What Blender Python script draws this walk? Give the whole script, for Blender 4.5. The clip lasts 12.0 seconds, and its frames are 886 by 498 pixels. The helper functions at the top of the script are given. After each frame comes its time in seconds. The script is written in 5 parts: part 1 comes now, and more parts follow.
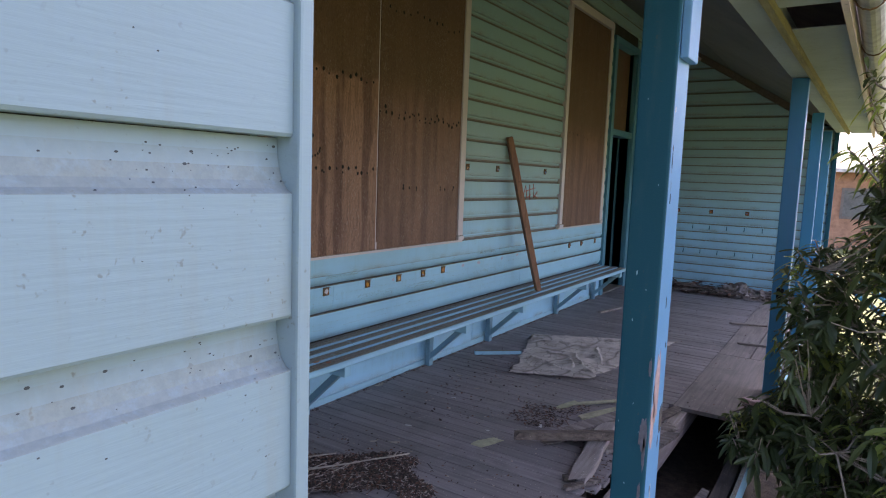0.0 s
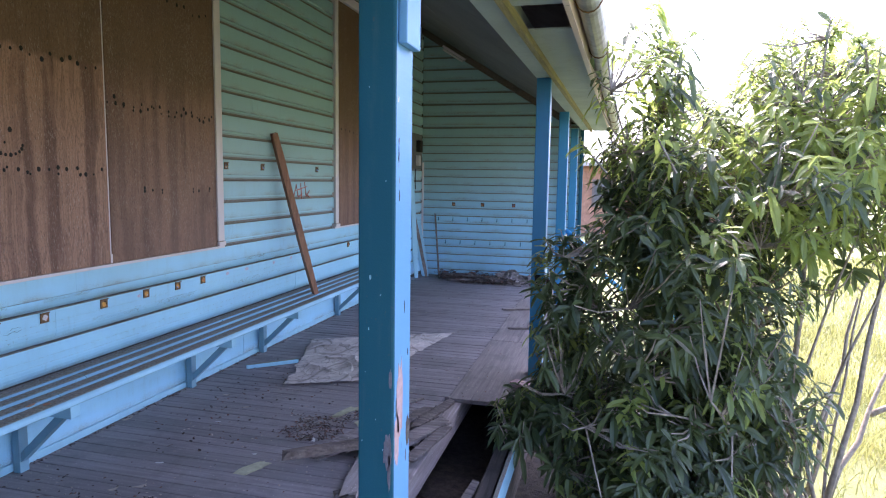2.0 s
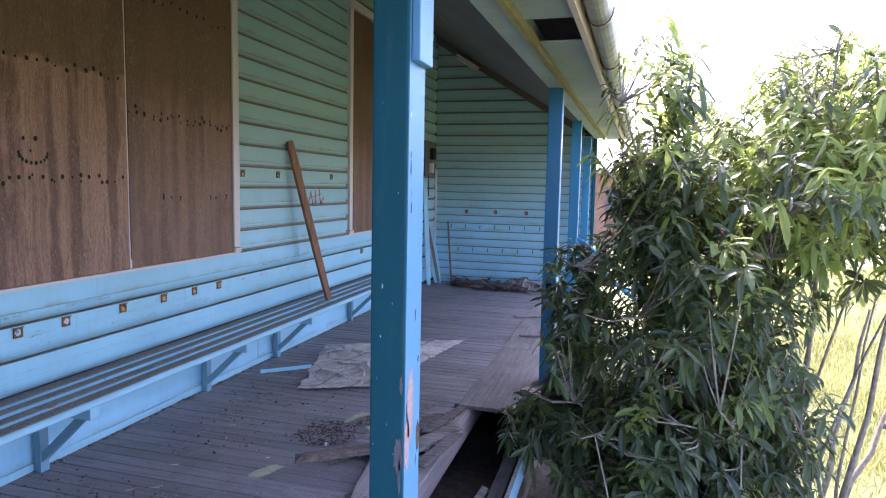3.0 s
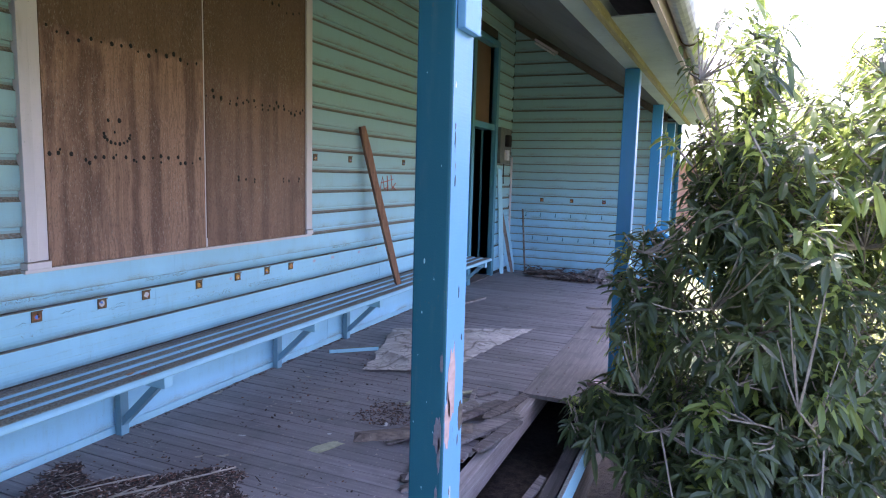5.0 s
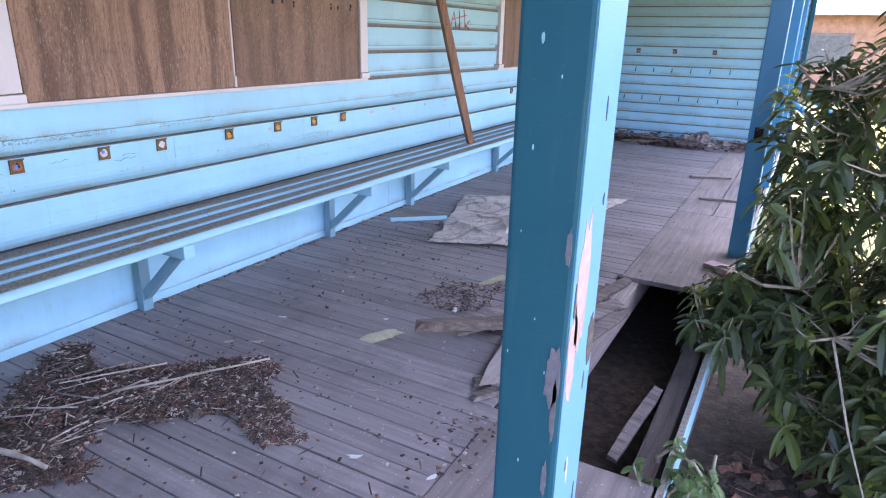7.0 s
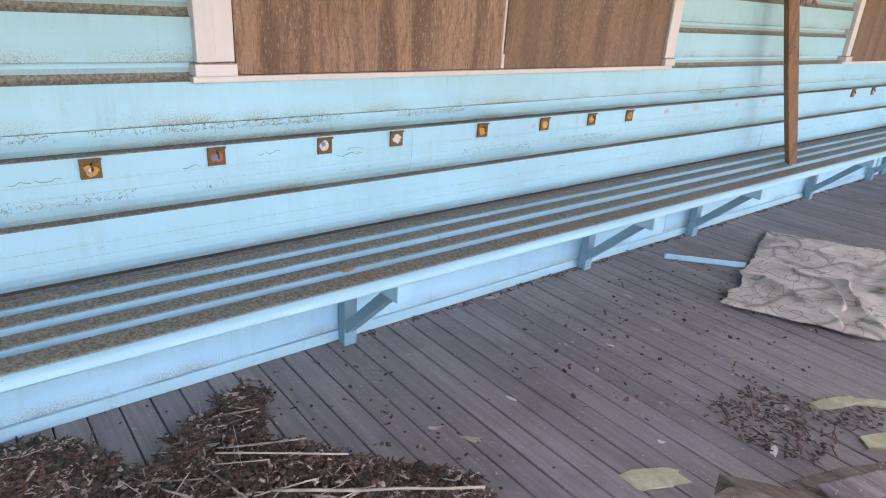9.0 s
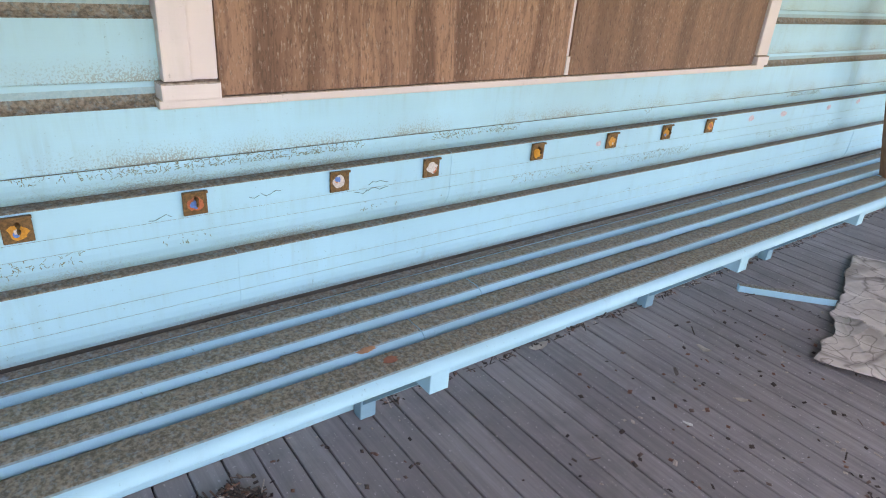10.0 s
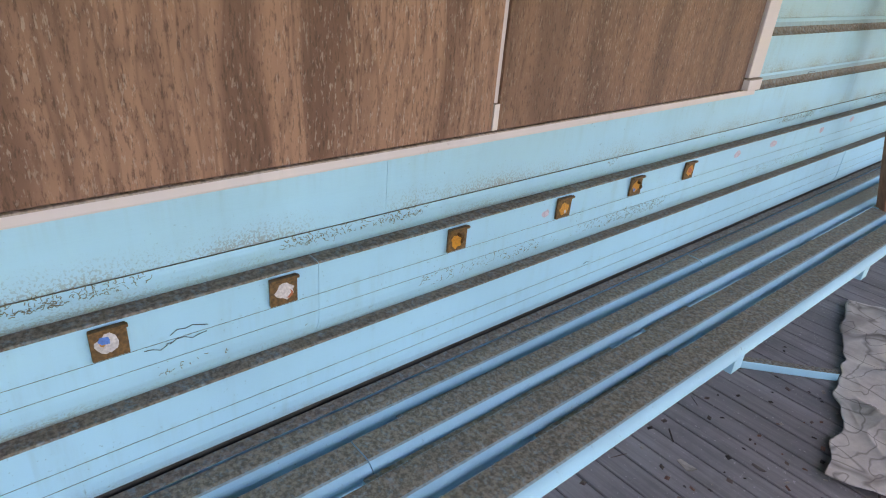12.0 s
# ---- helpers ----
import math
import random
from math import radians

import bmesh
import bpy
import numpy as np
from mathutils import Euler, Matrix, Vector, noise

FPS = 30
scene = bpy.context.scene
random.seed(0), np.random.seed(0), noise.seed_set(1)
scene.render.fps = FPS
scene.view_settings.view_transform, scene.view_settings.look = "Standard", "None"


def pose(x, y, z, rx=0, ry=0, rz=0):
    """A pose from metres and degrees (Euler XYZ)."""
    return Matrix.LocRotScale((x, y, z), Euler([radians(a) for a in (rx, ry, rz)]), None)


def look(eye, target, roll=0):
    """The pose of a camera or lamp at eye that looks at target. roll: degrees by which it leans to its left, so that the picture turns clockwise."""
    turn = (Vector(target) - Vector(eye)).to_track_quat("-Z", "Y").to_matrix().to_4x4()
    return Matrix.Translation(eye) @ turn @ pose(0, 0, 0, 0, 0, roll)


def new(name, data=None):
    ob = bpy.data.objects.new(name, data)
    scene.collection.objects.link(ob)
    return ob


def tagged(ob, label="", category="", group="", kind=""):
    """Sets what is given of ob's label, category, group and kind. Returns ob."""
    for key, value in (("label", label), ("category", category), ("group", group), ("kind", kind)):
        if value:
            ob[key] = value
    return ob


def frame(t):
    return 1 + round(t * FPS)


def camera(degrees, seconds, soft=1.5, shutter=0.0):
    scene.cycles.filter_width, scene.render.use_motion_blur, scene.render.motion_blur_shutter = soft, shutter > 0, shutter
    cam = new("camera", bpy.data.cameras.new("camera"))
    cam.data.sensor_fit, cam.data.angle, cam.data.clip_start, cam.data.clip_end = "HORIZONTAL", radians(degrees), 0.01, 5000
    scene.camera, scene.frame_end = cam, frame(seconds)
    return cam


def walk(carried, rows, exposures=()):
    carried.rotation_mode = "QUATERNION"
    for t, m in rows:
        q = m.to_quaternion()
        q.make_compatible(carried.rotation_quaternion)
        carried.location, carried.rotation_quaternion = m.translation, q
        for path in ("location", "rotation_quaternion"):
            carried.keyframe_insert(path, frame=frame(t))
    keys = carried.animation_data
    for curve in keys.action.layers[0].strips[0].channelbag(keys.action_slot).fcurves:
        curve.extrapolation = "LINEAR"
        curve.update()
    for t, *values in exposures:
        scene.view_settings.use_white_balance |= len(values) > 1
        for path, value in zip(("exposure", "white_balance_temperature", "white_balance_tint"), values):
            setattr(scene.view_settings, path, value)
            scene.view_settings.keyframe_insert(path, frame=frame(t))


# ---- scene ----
cam = camera(70.4, 12.0, soft=1.1)
PATH = [
    (0, (2.74, -0.316, 1.482), (1.654, 1.348, 1.252), 2.1),
    (0.5, (2.854, -0.114, 1.482), (1.847, 1.599, 1.255), 1.3),
    (1, (2.858, -0.044, 1.468), (1.984, 1.741, 1.241), 1.3),
    (1.5, (2.823, -0.044, 1.465), (2.231, 1.853, 1.246), 1.4),
    (2, (2.821, -0.054, 1.485), (2.325, 1.87, 1.266), 0.9),
    (2.5, (2.834, -0.085, 1.495), (2.348, 1.844, 1.287), 1.2),
    (3, (2.84, -0.098, 1.501), (2.303, 1.817, 1.301), 1.2),
    (3.5, (2.858, -0.112, 1.502), (2.123, 1.735, 1.295), 1.5),
    (3.7, (2.874, -0.094, 1.518), (2.106, 1.740, 1.302), 1.7),
    (5.3, (2.916, -0.005, 1.407), (2.142, 1.821, 1.156), 1.5),
    (5.5, (2.889, 0.023, 1.368), (2.11, 1.845, 1.097), 1.6),
    (6, (2.67, 0.179, 1.364), (1.887, 1.976, 0.968), 2.2),
    (6.5, (2.617, 0.329, 1.31), (1.839, 2.079, 0.733), 2.4),
    (7, (2.539, 0.666, 1.234), (1.62, 2.322, 0.592), 1.3),
    (7.2, (2.496, 0.768, 1.244), (1.485, 2.362, 0.582), 1.2),
    (7.5, (2.375, 0.866, 1.244), (1.229, 2.366, 0.582), 1.5),
    (7.7, (2.290, 0.893, 1.252), (1.092, 2.349, 0.581), 2.0),
    (9.3, (1.695, 1.388, 1.201), (0.245, 2.536, 0.440), 4.1),
    (9.5, (1.613, 1.431, 1.218), (0.159, 2.566, 0.445), 4.3),
    (10, (1.342, 1.57, 1.263), (-0.089, 2.684, 0.418), 4.6),
    (10.5, (1.137, 1.662, 1.295), (-0.28, 2.761, 0.41), 4.1),
    (11, (1.034, 1.809, 1.311), (-0.418, 2.856, 0.42), 3.8),
    (11.5, (0.934, 1.951, 1.288), (-0.536, 2.968, 0.39), 4.1),
    (12, (0.88, 2.117, 1.308), (-0.445, 3.322, 0.418), 5.1),
]
walk(cam, [(t, look(eye, target, roll)) for t, eye, target, roll in PATH],
     [(0, 2.40, 7000, 30), (0.5, 2.82, 6600, 32), (2.5, 3.03, 6100, 32), (5.5, 3.20, 6050, 33), (6.5, 3.62, 6350, 33), (7.7, 3.82, 7150, 32), (9.5, 3.78, 8600, 28), (11, 3.62, 8500, 28), (12, 3.44, 8100, 28)])


# world, sun, exposure
world = bpy.data.worlds.new("sky")
scene.world = world
world.use_nodes = True
wn = world.node_tree
sky = wn.nodes.new("ShaderNodeTexSky")
sky.sky_type = "NISHITA"
sky.sun_disc = False
SUN_EL, SUN_AZ = radians(54), radians(-10)     # height, and turn from +y towards +x
sky.sun_elevation, sky.sun_rotation = SUN_EL, SUN_AZ
sky.air_density, sky.dust_density = 1.0, 3.0
wn.nodes["Background"].inputs["Strength"].default_value = 0.15
wn.links.new(sky.outputs[0], wn.nodes["Background"].inputs["Color"])
sun_data = bpy.data.lights.new("sun", "SUN")
sun_data.energy, sun_data.angle, sun_data.color = 2.6, radians(8), (1.0, 0.95, 0.86)
sun = new("sun", sun_data)
sun.matrix_world = look((0, 0, 0), (-math.sin(SUN_AZ) * math.cos(SUN_EL), -math.cos(SUN_AZ) * math.cos(SUN_EL), -math.sin(SUN_EL)))
sun.location = (20, 30, 40)


# ---- materials ----
def material(name, rough=0.6):
    m = bpy.data.materials.new(name)
    m.use_nodes = True
    b = m.node_tree.nodes["Principled BSDF"]
    b.inputs["Roughness"].default_value = rough
    return m, m.node_tree, b


def node(nt, kind, links=(), **props):
    n = nt.nodes.new(kind)
    for k, v in props.items():
        if k in n.inputs:
            n.inputs[k].default_value = v
        else:
            setattr(n, k, v)
    for socket, src in links:
        nt.links.new(src, n.inputs[socket])
    return n


def where(nt, scale=(1, 1, 1)):
    g = node(nt, "ShaderNodeNewGeometry")
    m = node(nt, "ShaderNodeMapping", [("Vector", g.outputs["Position"])])
    m.inputs["Scale"].default_value = scale
    return m.outputs[0]


def noise_of(nt, vec, scale, detail=4, rough=0.55):
    n = node(nt, "ShaderNodeTexNoise", [("Vector", vec)])
    n.inputs["Scale"].default_value, n.inputs["Detail"].default_value, n.inputs["Roughness"].default_value = scale, detail, rough
    return n.outputs["Fac"]


def ramp(nt, fac, lo, hi, a=0.0, b=1.0):
    n = node(nt, "ShaderNodeMapRange", [("Value", fac)])
    n.inputs["From Min"].default_value, n.inputs["From Max"].default_value = lo, hi
    n.inputs["To Min"].default_value, n.inputs["To Max"].default_value = a, b
    return n.outputs[0]


def mix(nt, fac, a, b):
    n = nt.nodes.new("ShaderNodeMix")
    n.data_type = "RGBA"
    for i, v in ((0, fac), (6, a), (7, b)):
        if isinstance(v, bpy.types.NodeSocket):
            nt.links.new(v, n.inputs[i])
        else:
            n.inputs[i].default_value = v if i == 0 else (*v, 1)
    return n.outputs[2]


def times(nt, a, b, op="MULTIPLY"):
    n = node(nt, "ShaderNodeMath", operation=op)
    for i, v in enumerate((a, b)):
        if isinstance(v, bpy.types.NodeSocket):
            nt.links.new(v, n.inputs[i])
        else:
            n.inputs[i].default_value = v
    return n.outputs[0]


def bump(nt, b, height, strength=0.3, dist=0.004):
    n = node(nt, "ShaderNodeBump", [("Height", height)])
    n.inputs["Strength"].default_value, n.inputs["Distance"].default_value = strength, dist
    nt.links.new(n.outputs[0], b.inputs["Normal"])


def up_facing(nt, lo=0.10, hi=0.32):
    g = node(nt, "ShaderNodeNewGeometry")
    s = node(nt, "ShaderNodeSeparateXYZ", [("Vector", g.outputs["True Normal"])])
    return ramp(nt, s.outputs["Z"], lo, hi)


def height_z(nt):
    g = node(nt, "ShaderNodeNewGeometry")
    return node(nt, "ShaderNodeSeparateXYZ", [("Vector", g.outputs["Position"])]).outputs["Z"]


def painted(name, colour, top=None, dust=(0.17, 0.13, 0.10), rough=0.5, grime=0.35, peel=0.0, under=(0.42, 0.36, 0.30), vary=0.08, lie=(0.10, 0.32), splash=False, cover=1.0, mottle=2.2):
    """Old gloss paint on timber: blotches, mildew, dust on ledges, flakes."""
    m, nt, b = material(name, rough)
    p = where(nt)
    c = mix(nt, ramp(nt, noise_of(nt, p, 1.7), 0.3, 0.7), tuple(v * (1 - vary) for v in colour), tuple(min(1, v * (1 + vary)) for v in colour))
    # top: colour that takes over with height, its edge broken by noise
    if top:
        f = ramp(nt, times(nt, height_z(nt), times(nt, noise_of(nt, p, 1.2), 0.8), "ADD"), 1.25, 1.95)
        c = mix(nt, f, c, top)
    info = node(nt, "ShaderNodeObjectInfo")
    c = mix(nt, ramp(nt, info.outputs["Random"], 0, 1, 0.0, 0.16), c, tuple(v * 0.72 for v in colour))
    streak = noise_of(nt, where(nt, (30, 30, 2.5)), 1.0, 5, 0.65)
    blot = noise_of(nt, p, 5.0, 6, 0.65)
    dirt = times(nt, ramp(nt, streak, 0.5, 0.8), ramp(nt, blot, 0.42, 0.7))
    c = mix(nt, times(nt, dirt, grime), c, (0.20, 0.19, 0.14))
    fleck = noise_of(nt, p, 120.0, 2, 0.6)
    c = mix(nt, times(nt, ramp(nt, fleck, 0.66, 0.74), times(nt, ramp(nt, blot, 0.45, 0.62), 0.55)), c, (0.09, 0.08, 0.06))
    local = node(nt, "ShaderNodeTexCoord").outputs["Object"]
    lz = node(nt, "ShaderNodeSeparateXYZ", [("Vector", local)]).outputs["Z"]
    if splash:
        near_ledge = times(nt, ramp(nt, lz, 0.0, 0.055, 1.0, 0.0), ramp(nt, noise_of(nt, p, 3.5, 3), 0.3, 0.65))
        f = ramp(nt, times(nt, noise_of(nt, p, 240.0, 3, 0.6), times(nt, near_ledge, 0.2), "ADD"), 0.60, 0.66)
        c = mix(nt, times(nt, f, times(nt, near_ledge, 0.75)), c, (0.19, 0.165, 0.125))
        c = mix(nt, times(nt, near_ledge, 0.22), c, (0.33, 0.31, 0.25))
        drip = times(nt, ramp(nt, lz, 0.055, 0.1135), ramp(nt, noise_of(nt, where(nt, (45, 45, 3)), 1.0, 4, 0.7), 0.48, 0.7))
        c = mix(nt, times(nt, drip, times(nt, ramp(nt, lz, 0.12, 0.115), 0.14)), c, (0.20, 0.20, 0.13))
    if peel:
        flake = noise_of(nt, where(nt, (9, 9, 2.2)), 1.6, 8, 0.7)
        f = ramp(nt, flake, 0.72 - peel, 0.735 - peel)
        c = mix(nt, f, c, mix(nt, noise_of(nt, p, 30), under, tuple(v * 0.6 for v in under)))
    if dust:
        d = times(nt, up_facing(nt, *lie), ramp(nt, noise_of(nt, p, 70, 5, 0.7), 0.30, 0.5, 0.72 * cover * cover, cover))
        c = mix(nt, d, c, mix(nt, ramp(nt, noise_of(nt, p, 120, 4, 0.7), 0.40, 0.60), dust, tuple(v * mottle for v in dust)))
        nt.links.new(ramp(nt, d, 0, 1, rough, 0.95), b.inputs["Roughness"])
    nt.links.new(c, b.inputs["Base Color"])
    bump(nt, b, times(nt, noise_of(nt, where(nt, (60, 4, 60)), 3.0, 4), blot, "ADD"), 0.18, 0.003)
    return m


def timber(name, dark, light, along="x", rough=0.8, stains=0.5, spread=0.35, bumpy=0.5):
    """Bare or worn timber with its grain along one axis."""
    m, nt, b = material(name, rough)
    sc = {"x": (2.2, 45, 45), "y": (45, 2.2, 45), "z": (45, 45, 2.2)}[along]
    info = node(nt, "ShaderNodeObjectInfo")
    shift = node(nt, "ShaderNodeVectorMath", [(0, where(nt, sc))], operation="ADD")
    off = node(nt, "ShaderNodeCombineXYZ", [("X", times(nt, info.outputs["Random"], 90.0)), ("Y", times(nt, info.outputs["Random"], 37.0))])
    nt.links.new(off.outputs[0], shift.inputs[1])
    grain = noise_of(nt, shift.outputs[0], 1.0, 6, 0.65)
    c = mix(nt, ramp(nt, grain, 0.3, 0.7), dark, light)
    c = mix(nt, ramp(nt, info.outputs["Random"], 0, 1, 0, spread), c, tuple(v * 0.6 for v in dark))
    blot = noise_of(nt, where(nt), 3.1, 7, 0.68)
    c = mix(nt, times(nt, ramp(nt, blot, 0.5, 0.72), stains), c, tuple(v * 0.35 for v in dark))
    speck = noise_of(nt, where(nt), 85, 3, 0.6)
    c = mix(nt, times(nt, ramp(nt, speck, 0.64, 0.72), 0.6), c, tuple(min(1, v * 1.8) for v in light))
    nt.links.new(c, b.inputs["Base Color"])
    bump(nt, b, grain, bumpy, 0.004)
    return m


def plain(name, colour, rough=0.6, scale=18, vary=0.35, metal=0.0, bumpy=0.2):
    m, nt, b = material(name, rough)
    n = noise_of(nt, where(nt), scale, 6, 0.65)
    c = mix(nt, ramp(nt, n, 0.3, 0.7), tuple(v * (1 - vary) for v in colour), tuple(min(1, v * (1 + vary)) for v in colour))
    c = mix(nt, times(nt, ramp(nt, noise_of(nt, where(nt), scale * 0.17, 4), 0.5, 0.75), 0.4), c, tuple(v * 0.55 for v in colour))
    nt.links.new(c, b.inputs["Base Color"])
    b.inputs["Metallic"].default_value = metal
    bump(nt, b, n, bumpy, 0.004)
    return m


def plywood(name, dark, light, ribs, fresh, fade):
    """Weathered ply: wavy upright streaks, pitted grain, pale flecks, sound brown face above a height."""
    m, nt, b = material(name, 0.68)
    warp = node(nt, "ShaderNodeTexNoise", [("Vector", where(nt, (1.5, 1.5, 2.2)))])
    warp.inputs["Scale"].default_value = 1.2
    sway = node(nt, "ShaderNodeVectorMath", [(0, warp.outputs["Color"])], operation="SCALE")
    sway.inputs["Scale"].default_value = 0.45
    add = node(nt, "ShaderNodeVectorMath", [(0, where(nt, (7, 7, 0.30))), (1, sway.outputs[0])], operation="ADD")
    info = node(nt, "ShaderNodeObjectInfo")
    off = node(nt, "ShaderNodeCombineXYZ", [("X", times(nt, info.outputs["Random"], 50.0))])
    add2 = node(nt, "ShaderNodeVectorMath", [(0, add.outputs[0]), (1, off.outputs[0])], operation="ADD")
    fig = noise_of(nt, add2.outputs[0], 1.5, 3, 0.5)
    broad = noise_of(nt, add2.outputs[0], 1.6, 1, 0.4)
    c = mix(nt, ramp(nt, noise_of(nt, where(nt, (2, 2, 1)), 1.3, 5, 0.6), 0.35, 0.65), tuple(v * 0.82 for v in light), light)
    c = mix(nt, times(nt, ramp(nt, broad, 0.47, 0.58), ribs * 0.78), c, tuple(v * 0.85 for v in dark))
    c = mix(nt, times(nt, ramp(nt, fig, 0.54, 0.62), ribs * 0.5), c, dark)
    for level in (0.42, 0.48, 0.56):
        gap = node(nt, "ShaderNodeMath", [(0, times(nt, fig, level, "SUBTRACT"))], operation="ABSOLUTE").outputs[0]
        c = mix(nt, ramp(nt, gap, 0.0, 0.020, ribs * 0.45, 0.0), c, tuple(v * 0.62 for v in dark))
    edge = times(nt, height_z(nt), times(nt, noise_of(nt, where(nt, (5, 5, 0.6)), 1.0, 3), 0.16), "ADD")
    c = mix(nt, ramp(nt, edge, fresh, fresh + fade, 0.0, 0.8), c, (0.132, 0.070, 0.034))
    pit = noise_of(nt, where(nt, (230, 230, 55)), 1.0, 4, 0.7)
    c = mix(nt, times(nt, ramp(nt, pit, 0.52, 0.66), 0.65), c, tuple(v * 0.4 for v in dark))
    fleck = noise_of(nt, where(nt, (170, 170, 42)), 1.3, 3, 0.65)
    thick = ramp(nt, noise_of(nt, where(nt, (2.3, 2.3, 1.0)), 1.5, 4), 0.35, 0.7, 0.10, 0.55)
    c = mix(nt, times(nt, ramp(nt, fleck, 0.585, 0.64), thick), c, (0.50, 0.41, 0.35))
    nt.links.new(c, b.inputs["Base Color"])
    bump(nt, b, pit, 0.4, 0.002)
    return m


# Dust colour kept dark, so coves carry overhang shade as well as dust.
WALL = painted("board_paint", (0.305, 0.60, 0.755), top=(0.275, 0.445, 0.45), dust=(0.112, 0.092, 0.073), splash=True)
# Same wall paint, darkened to hold down strong light on this wall.
NEAR_SHADED = painted("near_wall_shaded_paint", (0.205, 0.30, 0.355), grime=0.5, dust=(0.15, 0.15, 0.12), cover=0.5, mottle=1.35)
TRIM = painted("pale_trim_paint", (0.64, 0.565, 0.57), rough=0.5, grime=0.4)
# One post paint in three tones: front shaded, far posts and outer sides lit.
POST_SHADED = painted("post_shaded_paint", (0.007, 0.076, 0.110), dust=None, rough=0.65, grime=0.25, peel=0.015, under=(0.24, 0.38, 0.44))
POST_SHADED.node_tree.nodes["Principled BSDF"].inputs["Specular IOR Level"].default_value = 0.22
FAR_POST_LIT = painted("far_post_lit_paint", (0.028, 0.225, 0.42), dust=None, rough=0.4, grime=0.2, peel=0.012, under=(0.24, 0.38, 0.44))
POST_EDGE_LIT = painted("post_side_lit_paint", (0.11, 0.29, 0.50), dust=None, rough=0.45, grime=0.2, peel=0.10, under=(0.13, 0.14, 0.15))
# Bracket paint darkened for the shade under the bench seat.
BRACKET_SHADED = painted("bracket_shaded_paint", (0.15, 0.30, 0.37), dust=None, grime=0.6, rough=0.6)
SKIRT = painted("skirting_paint", (0.28, 0.52, 0.61), dust=None, grime=0.5)
BENCH = painted("bench_paint", (0.30, 0.57, 0.69), dust=(0.135, 0.112, 0.084), grime=0.2, rough=0.6, lie=(0.88, 0.97))
JAMB = painted("jamb_paint", (0.07, 0.24, 0.32), dust=None, rough=0.45)
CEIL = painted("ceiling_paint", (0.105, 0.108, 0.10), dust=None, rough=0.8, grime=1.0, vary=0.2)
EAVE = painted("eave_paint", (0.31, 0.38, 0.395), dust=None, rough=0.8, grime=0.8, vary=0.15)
LINING = timber("brown_lining", (0.10, 0.075, 0.06), (0.19, 0.15, 0.12), "y", stains=0.6)
BATTEN = timber("mossy_batten", (0.20, 0.17, 0.07), (0.42, 0.38, 0.20), "y")
FASCIA = painted("fascia_paint", (0.62, 0.50, 0.47), dust=None, grime=0.7, peel=0.08)
DECK = timber("deck_boards", (0.192, 0.165, 0.161), (0.325, 0.28, 0.272), "x", 0.72, 0.5, 0.45)
DECK_Y = timber("deck_edge_boards", (0.152, 0.126, 0.116), (0.315, 0.268, 0.243), "y", 0.75, 0.55, 0.4)
GREY_WOOD = timber("grey_weathered_wood", (0.11, 0.082, 0.07), (0.40, 0.335, 0.30), "x", 0.85, 0.75, 0.5, 0.9)
OLD_WOOD = timber("brown_rotten_plank", (0.06, 0.043, 0.036), (0.27, 0.215, 0.185), "x", 0.9, 0.9, 0.4, 1.0)
PALE_PLANK = timber("pale_grey_plank", (0.24, 0.19, 0.17), (0.47, 0.40, 0.365), "y", 0.85, 0.45, 0.2, 0.8)
RAIL_WOOD = timber("brown_split_rail", (0.06, 0.041, 0.032), (0.225, 0.165, 0.132), "x", 0.85, 0.6, 0.2, 1.0)
ROT = timber("rotten_wood", (0.045, 0.034, 0.028), (0.15, 0.12, 0.10), "y", 0.9, 0.7, 0.4, 0.9)
RED_WOOD = timber("red_brown_wood", (0.17, 0.068, 0.036), (0.36, 0.165, 0.088), "z", 0.6, 0.5, 0.1)
PALE_WOOD = plain("pale_stick", (0.40, 0.33, 0.27), 0.8)
YELLOW_WOOD = plain("yellow_chip", (0.42, 0.39, 0.25), 0.8, 25, 0.25)
PLY_A = plywood("plywood_ribbed", (0.128, 0.058, 0.037), (0.36, 0.193, 0.128), 0.95, 2.155, 0.03)
PLY_B = plywood("plywood_plain", (0.11, 0.055, 0.038), (0.25, 0.13, 0.085), 0.6, 2.02, 0.22)
BLACK = plain("near_black", (0.012, 0.010, 0.009), 0.9)
LITTER = plain("leaf_litter", (0.14, 0.092, 0.073), 0.95, 60, 0.6)
def canvas_material():
    """Soiled canvas: blotches, and fold shade with dirt painted as dark crease lines."""
    m, nt, b = material("dirty_canvas", 0.9)
    p = where(nt)
    c = mix(nt, ramp(nt, noise_of(nt, p, 6, 6, 0.65), 0.35, 0.65), (0.42, 0.345, 0.295), (0.68, 0.59, 0.52))
    for scale, turn, wide in ((2.6, (1.0, 0.55, 1), 0.022), (4.5, (0.5, 1.2, 1), 0.016), (8.0, (1.3, 0.7, 1), 0.014)):
        n = noise_of(nt, where(nt, turn), scale, 2, 0.4)
        line = ramp(nt, node(nt, "ShaderNodeMath", [(0, times(nt, n, 0.5, "SUBTRACT"))], operation="ABSOLUTE").outputs[0], 0.0, wide, 0.6, 0.0)
        c = mix(nt, line, c, (0.085, 0.062, 0.05))
    nt.links.new(c, b.inputs["Base Color"])
    bump(nt, b, noise_of(nt, p, 60, 4), 0.3, 0.003)
    return m


